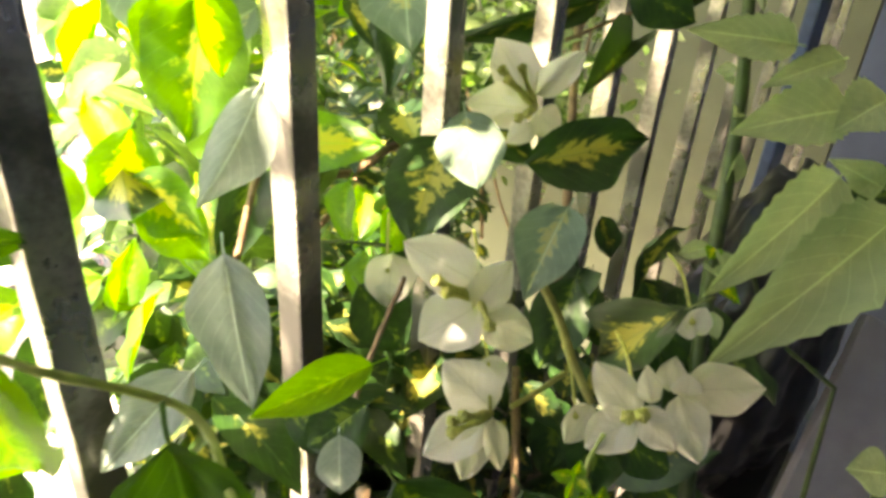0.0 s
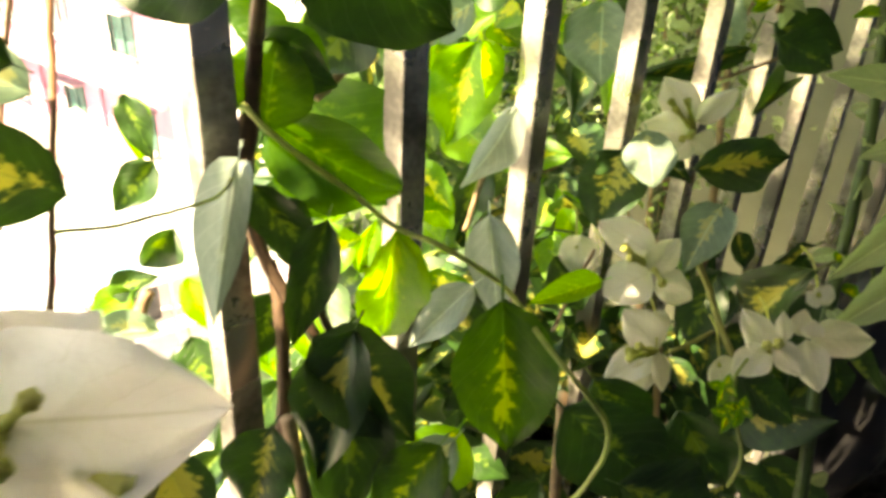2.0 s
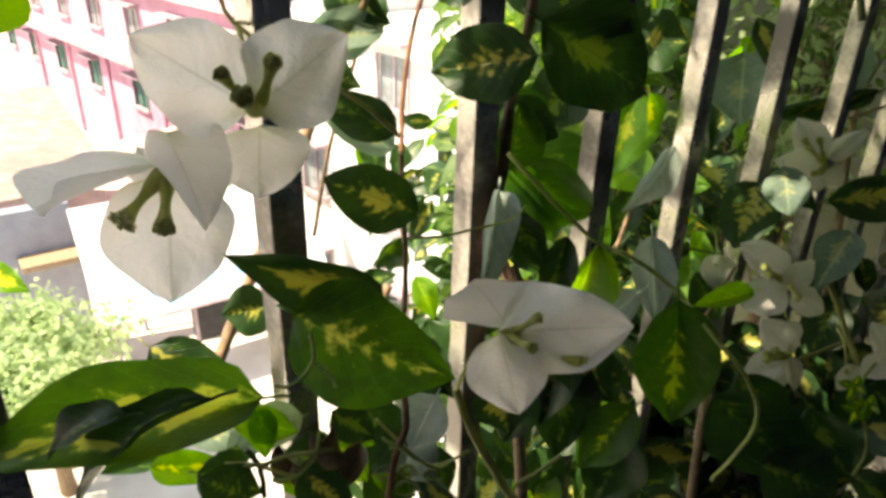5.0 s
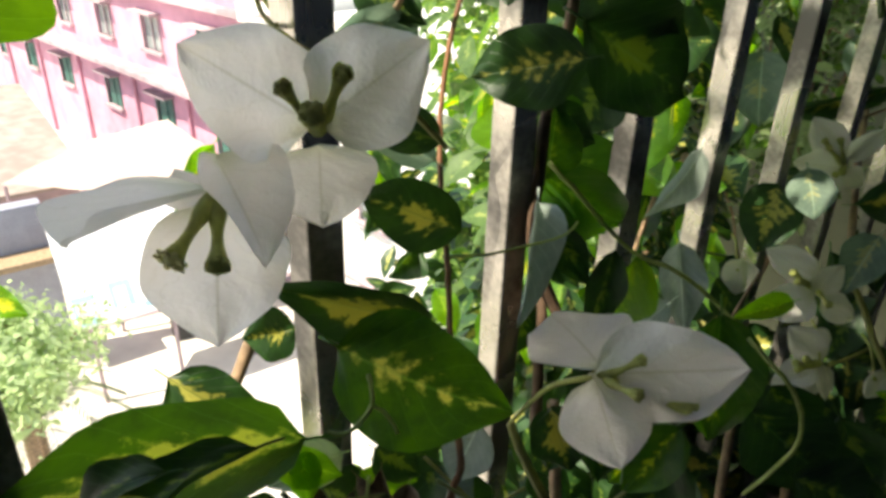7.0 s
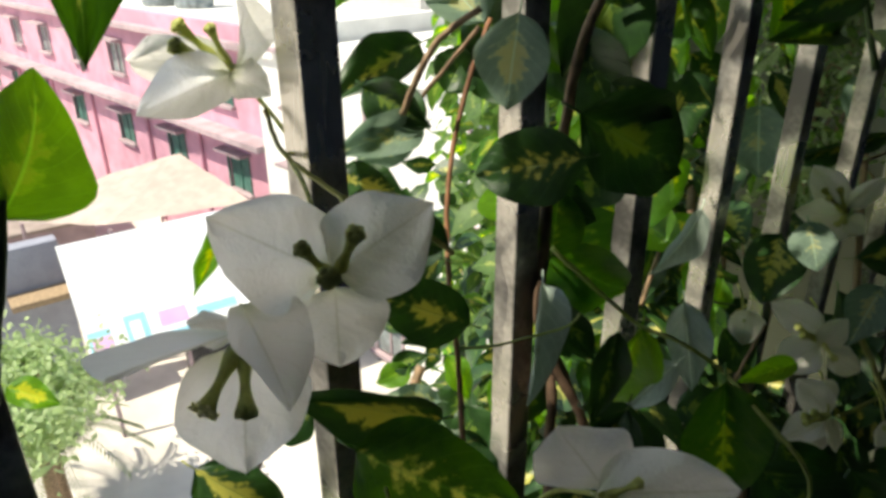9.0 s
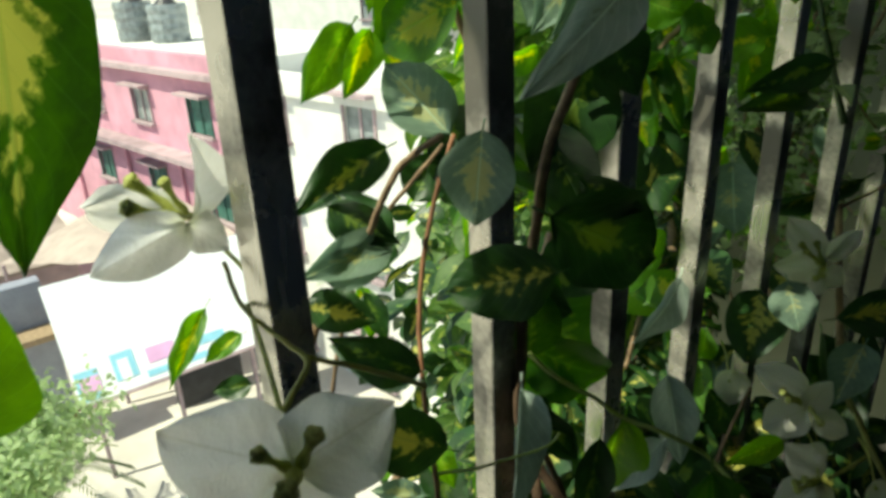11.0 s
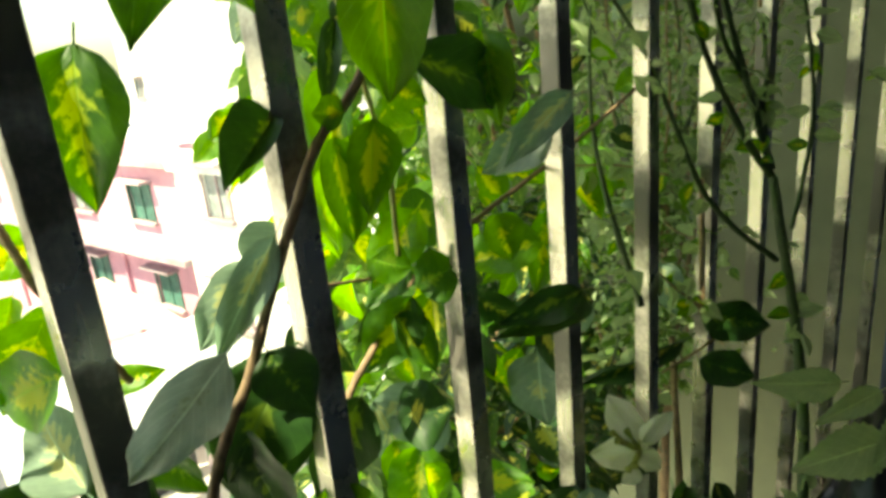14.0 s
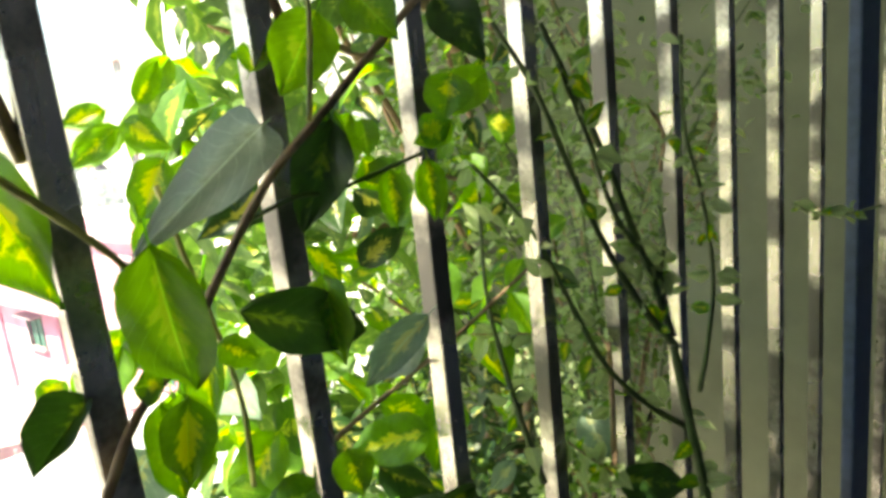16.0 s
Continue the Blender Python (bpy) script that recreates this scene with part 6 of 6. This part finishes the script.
for at in ((0.1331, 0.3330, 1.0120), (0.1377, 0.3358, 0.9960), (0.1420, 0.3380, 1.0010)):
    for k in range(4):
        side = Vector((math.cos(1.6 * k), 0.5 * math.sin(1.6 * k) - 0.4, math.sin(1.6 * k)))
        leaf(plant, "y", "cup", at, Vector(at) + side * 0.0085, (0.5, -0.7, 0.5), 0.0055, "young_bract", "small yellow-green unopened bract")
stem([(0.1360, 0.3450, 1.0260), (0.1345, 0.3380, 1.0140), (0.1385, 0.3380, 0.9980), (0.1480, 0.3420, 0.9700), (0.1440, 0.3500, 0.9400)], 0.0009, 0.0010, LIME, plant)
# the twiggy shrub inside the fence
stem([(0.15, 0.64, 0.28), (0.165, 0.479, 0.781), (0.126, 0.539, 0.937), (0.11, 0.567, 1.018), (0.096, 0.599, 1.081), (0.074, 0.632, 1.154), (0.058, 0.638, 1.222), (0.045, 0.643, 1.276)], 0.0055, 0.0038, TWIG, twiggy, name="branch")
stem([(0.0410, 0.6566, 1.2691), (0.0231, 0.6239, 1.3207), (0.0021, 0.5988, 1.3910), (0.0015, 0.5443, 1.4868), (-0.0081, 0.5126, 1.5377)], 0.0036, 0.0018, TWIG, twiggy, name="branch")
stem([(0.0390, 0.6547, 1.2794), (0.0199, 0.6419, 1.3546), (0.0046, 0.6154, 1.4413), (-0.0028, 0.5843, 1.5002), (-0.0108, 0.5697, 1.5380)], 0.0036, 0.0018, TWIG, twiggy, name="branch")
stem([(0.0308, 0.6596, 1.3214), (0.0169, 0.6388, 1.3598), (0.0087, 0.6210, 1.3918), (0.0105, 0.5909, 1.4496), (0.0070, 0.5625, 1.5081)], 0.0028, 0.0015, TWIG, twiggy, name="branch")
stem([(0.0318, 0.6610, 1.2917), (0.0288, 0.6567, 1.3317), (0.0234, 0.6753, 1.3564), (0.0181, 0.6766, 1.3958)], 0.003, 0.0012, TWIG, twiggy, name="branch")
stem([(0.0504, 0.6759, 1.2235), (0.0522, 0.6907, 1.2657), (0.0520, 0.7042, 1.3226), (0.0424, 0.7045, 1.3964), (0.0394, 0.6851, 1.4502), (0.0414, 0.6801, 1.5217)], 0.0022, 0.0015, TWIG, twiggy, name="branch")
stem([(0.0512, 0.6443, 1.2057), (0.0298, 0.6120, 1.2381), (0.0094, 0.5907, 1.2765), (-0.0056, 0.5650, 1.3429), (-0.0178, 0.5456, 1.3927), (-0.0285, 0.5016, 1.4451)], 0.0028, 0.0014, TWIG, twiggy, name="branch")
stem([(-0.0032, 0.5216, 1.1954), (-0.0212, 0.5225, 1.2424), (-0.0394, 0.5269, 1.2894), (-0.0462, 0.5231, 1.3497), (-0.0465, 0.5266, 1.4206)], 0.003, 0.0012, TWIG, twiggy, name="branch")
stem([(0.0052, 0.6064, 1.1593), (-0.0029, 0.6220, 1.2043), (-0.0122, 0.6365, 1.2709)], 0.0029, 0.0024, WOOD, twiggy, name="branch")
stem([(0.0050, 0.6078, 1.1641), (-0.0087, 0.5881, 1.1861), (-0.0150, 0.5718, 1.2039)], 0.0011, 0.0008, WOOD, twiggy, name="branch")
stem([(-0.0068, 0.7299, 1.4063), (-0.0035, 0.7306, 1.4422), (-0.0126, 0.7182, 1.4663), (-0.0264, 0.7039, 1.4736)], 0.002, 0.0011, WOOD, twiggy, name="branch")
stem([(-0.0234, 0.5993, 1.2811), (-0.0493, 0.5732, 1.2926), (-0.0828, 0.5393, 1.2972)], 0.001, 0.0008, WOOD, twiggy, name="branch")
stem([(0.0845, 1.1055, 1.3089), (0.0471, 1.1097, 1.2959), (0.0110, 1.1015, 1.2968), (-0.0091, 1.0775, 1.3139)], 0.0016, 0.0012, TWIG, twiggy, name="branch")
# the shrub with serrated leaves
stem([(0.1907, 0.5520, 1.0625), (0.2047, 0.5519, 1.0484), (0.2258, 0.5607, 1.0083), (0.2427, 0.5479, 0.9307)], 0.002, 0.003, TWIG, shrub)
stem([(0.1488, 0.4735, 1.0423), (0.1654, 0.4850, 1.0086), (0.1847, 0.4895, 0.9955), (0.1991, 0.4940, 0.9861)], 0.0012, 0.0012, TWIG, shrub)


def strew(parent, rng, count, size, kinds, spread, low=0.15):
    """Leaves along the stems of a plant."""
    for _ in range(count):
        line = rng.choice(LINES[parent.name])
        p = line[rng.randrange(int(low * len(line)), len(line))]
        way = Vector((rng.gauss(0, 1), rng.gauss(0, 1), rng.gauss(-0.2, 0.6))).normalized()
        long = size * rng.uniform(0.6, 1.3)
        a = p + way * spread * rng.random()
        leaf(parent, rng.choice(kinds), rng.choice(("flat", "cup", "round", "arch")), a, a + way * long, Vector((rng.gauss(0.5, 0.5), rng.gauss(-0.3, 0.5), rng.gauss(0.6, 0.4))), long * rng.uniform(0.5, 0.68))


strew(twiggy, random.Random(31), 250, 0.019, "ysss", 0.006)


def fill(rng, count, lo, hi, kinds, size):
    """More leaves of the climber, deeper among the bars."""
    heaps = {}
    for _ in range(count):
        p = Vector((rng.uniform(lo[0], hi[0]), rng.uniform(lo[1], hi[1]), rng.uniform(lo[2], hi[2])))
        way = Vector((rng.gauss(0.1, 0.6), rng.gauss(-0.2, 0.6), rng.gauss(-0.6, 0.5))).normalized()
        long = size * rng.uniform(0.65, 1.25)
        kind, shape = rng.choice(kinds), rng.choice(("flat", "arch", "cup", "round", "droop"))
        one = blade_mesh(kind, shape).copy()
        one.transform(laid(p, p + way * long, Vector((rng.gauss(0.6, 0.4), rng.gauss(-0.5, 0.4), rng.gauss(0.5, 0.35))), long * rng.uniform(0.5, 0.64)))
        heaps.setdefault(kind, bmesh.new()).from_mesh(one)
        bpy.data.meshes.remove(one)
    for kind, bm in heaps.items():
        me = bpy.data.meshes.new("leaves")
        bm.to_mesh(me)
        bm.free()
        me.materials.append(KINDS[kind])
        tagged(hung(new("inner_leaves", me), plant, "leaves deep among the bars"), kind="stuff")


fill(random.Random(41), 120, (-0.08, 0.30, 0.66), (0.12, 0.72, 0.97), "vggvg", 0.062)
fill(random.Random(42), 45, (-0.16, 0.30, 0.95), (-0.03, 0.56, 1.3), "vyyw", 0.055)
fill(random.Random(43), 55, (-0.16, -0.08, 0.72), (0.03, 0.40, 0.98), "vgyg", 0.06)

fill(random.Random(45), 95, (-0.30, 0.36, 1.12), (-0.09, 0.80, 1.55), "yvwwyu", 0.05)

rng = random.Random(52)


def low_spot():
    y = rng.uniform(0.30, 0.80)
    return Vector((rng.uniform(-0.22, -0.025), y, 0.98 - 0.5 * (y - 0.30) - 0.45 * rng.random() ** 1.5))


def deep_spot():
    y = rng.uniform(0.38, 1.5)
    return Vector((0.08 - 0.52 * (y - 0.15) - 0.5 * rng.random() ** 1.3, y, 0.97 - 0.7 * rng.random() ** 1.2))


leafy("undergrowth", rng, 1300, deep_spot, 0.056, VARIEGATED, plant, "shaded leaves deep in the climber")
leafy("undergrowth", rng, 1300, deep_spot, 0.052, GREEN, plant, "shaded leaves deep in the climber")
leafy("undergrowth", rng, 700, low_spot, 0.056, VARIEGATED, plant, "shaded leaves deep in the climber")
leafy("undergrowth", rng, 800, low_spot, 0.056, GREEN, plant, "shaded leaves deep in the climber")
fill(random.Random(44), 46, (-0.03, -0.04, 0.86), (0.11, 0.30, 1.0), "vgggv", 0.042)

# unseen top of the climber, up to the ceiling, added to break the sun
for y in (-0.15, 0.0, 0.12, 0.25, 0.38):
    stem([(0.0, y + 0.10, 1.45 + 0.3 * y), (-0.06, y + 0.06, 1.75), (-0.10, y - 0.02, 2.05), (-0.05, y - 0.06, 2.38)], 0.003, 0.0018, WOOD, plant)


def top_spot():
    return Vector((-0.02 - 0.18 * rng.random(), rng.uniform(-0.20, 0.62), rng.uniform(1.76, 2.38)))


leafy("upper_leaves", rng, 210, top_spot, 0.068, VARIEGATED, plant, "unseen leaves added overhead to cast shade")
leafy("upper_leaves", rng, 210, top_spot, 0.068, GREEN, plant, "unseen leaves added overhead to cast shade")


# more unseen leaves farther out, added to block the upper sky
def eaves_spot():
    return Vector((-0.2 - 0.9 * rng.random(), rng.uniform(0.1, 0.8), rng.uniform(1.95, 2.5)))


leafy("upper_leaves", rng, 200, eaves_spot, 0.06, GREEN, plant, "unseen leaves added overhead to cast shade")

# trunks down to the trough
for x, y, z in ((0.05, 0.13, 1.05), (0.06, 0.30, 0.98), (0.10, 0.36, 0.95), (0.02, 0.5, 0.9)):
    stem([(0.10, 0.32, 0.28), (0.11, 0.31 + 0.3 * (y - 0.3), 0.5), ((x + 0.1) / 2, y * 0.8 + 0.06, 0.75), (x, y, z)], 0.006, 0.003, WOOD, plant)
stem([(0.22, 0.56, 0.28), (0.235, 0.555, 0.55), (0.244, 0.557, 0.922)], 0.006, 0.003, TWIG, shrub)
stem([(0.2350, 0.5560, 0.6000), (0.2156, 0.5223, 0.8029), (0.1991, 0.4940, 0.9861)], 0.003, 0.0012, TWIG, shrub)


def trough():
    t = thing("planter", "dark planter trough filled with potting soil", "planter", (0.15, 0.4, 0))
    bm = bmesh.new()
    for lo, hi in (((0.03, 0.05, 0.0), (0.28, 0.85, 0.02)), ((0.03, 0.05, 0.02), (0.05, 0.85, 0.30)), ((0.26, 0.05, 0.02), (0.28, 0.85, 0.30)),
                   ((0.05, 0.05, 0.02), (0.26, 0.07, 0.30)), ((0.05, 0.83, 0.02), (0.26, 0.85, 0.30))):
        box(bm, lo, hi)
    part("trough", bm, CLAY, t)
    part("soil", cuboid((0.05, 0.07, 0.20), (0.26, 0.83, 0.28)), SOIL, t)


trough()


def crumpled_bag():
    """A black plastic bag of soil, tied and crumpled, on an upturned crate."""
    b = thing("plastic_bag", "crumpled shiny black plastic bag", "bag", (0.17, 1.0, 0.5))
    bm = bmesh.new()
    bmesh.ops.create_icosphere(bm, subdivisions=5, radius=1.0)
    for v in bm.verts:
        c = v.co.copy()
        r = 1 + 0.16 * noise.noise(c * 2.3) + 0.10 * abs(noise.noise(c * 5.1)) + 0.05 * noise.noise(c * 11)
        v.co = Vector((c.x * 0.095 * r + 0.095, c.y * 0.21 * r + 1.02, max(c.z, -0.8) * 0.22 * r + 0.675))
    part("sack", mesh_of("sack", bm, BAG), None, b)
    part("tied_neck", mesh_of("neck", tube(bmesh.new(), bend([(0.095, 1.05, 0.83), (0.10, 1.055, 0.87), (0.115, 1.07, 0.90)], 4), [0.03, 0.022, 0.014, 0.012, 0.014, 0.02, 0.026, 0.03, 0.034], 9), BAG), None, b)
    c = thing("crate", "dark plastic crate upside down on the floor", "crate", (0.17, 1.02, 0))
    part("crate_body", cuboid((0.03, 0.90, 0.0), (0.19, 1.19, 0.50), 0.01), CLAY, c)


crumpled_bag()
board = thing("board", "grey-blue painted board leaning beside the plants", "board", (0.27, 0.9, 0))
edge = Vector((0.011, 0.149, 0.214)).normalized()
out = Vector((0.088, 0.067, 0.006)).cross(edge).normalized()
m = Matrix((edge.cross(out), -out, edge)).transposed().to_4x4()
m.translation = Vector((0.202, 0.866, 0.589)) - edge * 0.70
bm = cuboid((0, 0, 0), (0.34, 0.016, 0.93), 0.002)
bm.transform(m)
part("panel", bm, SLATE, board)
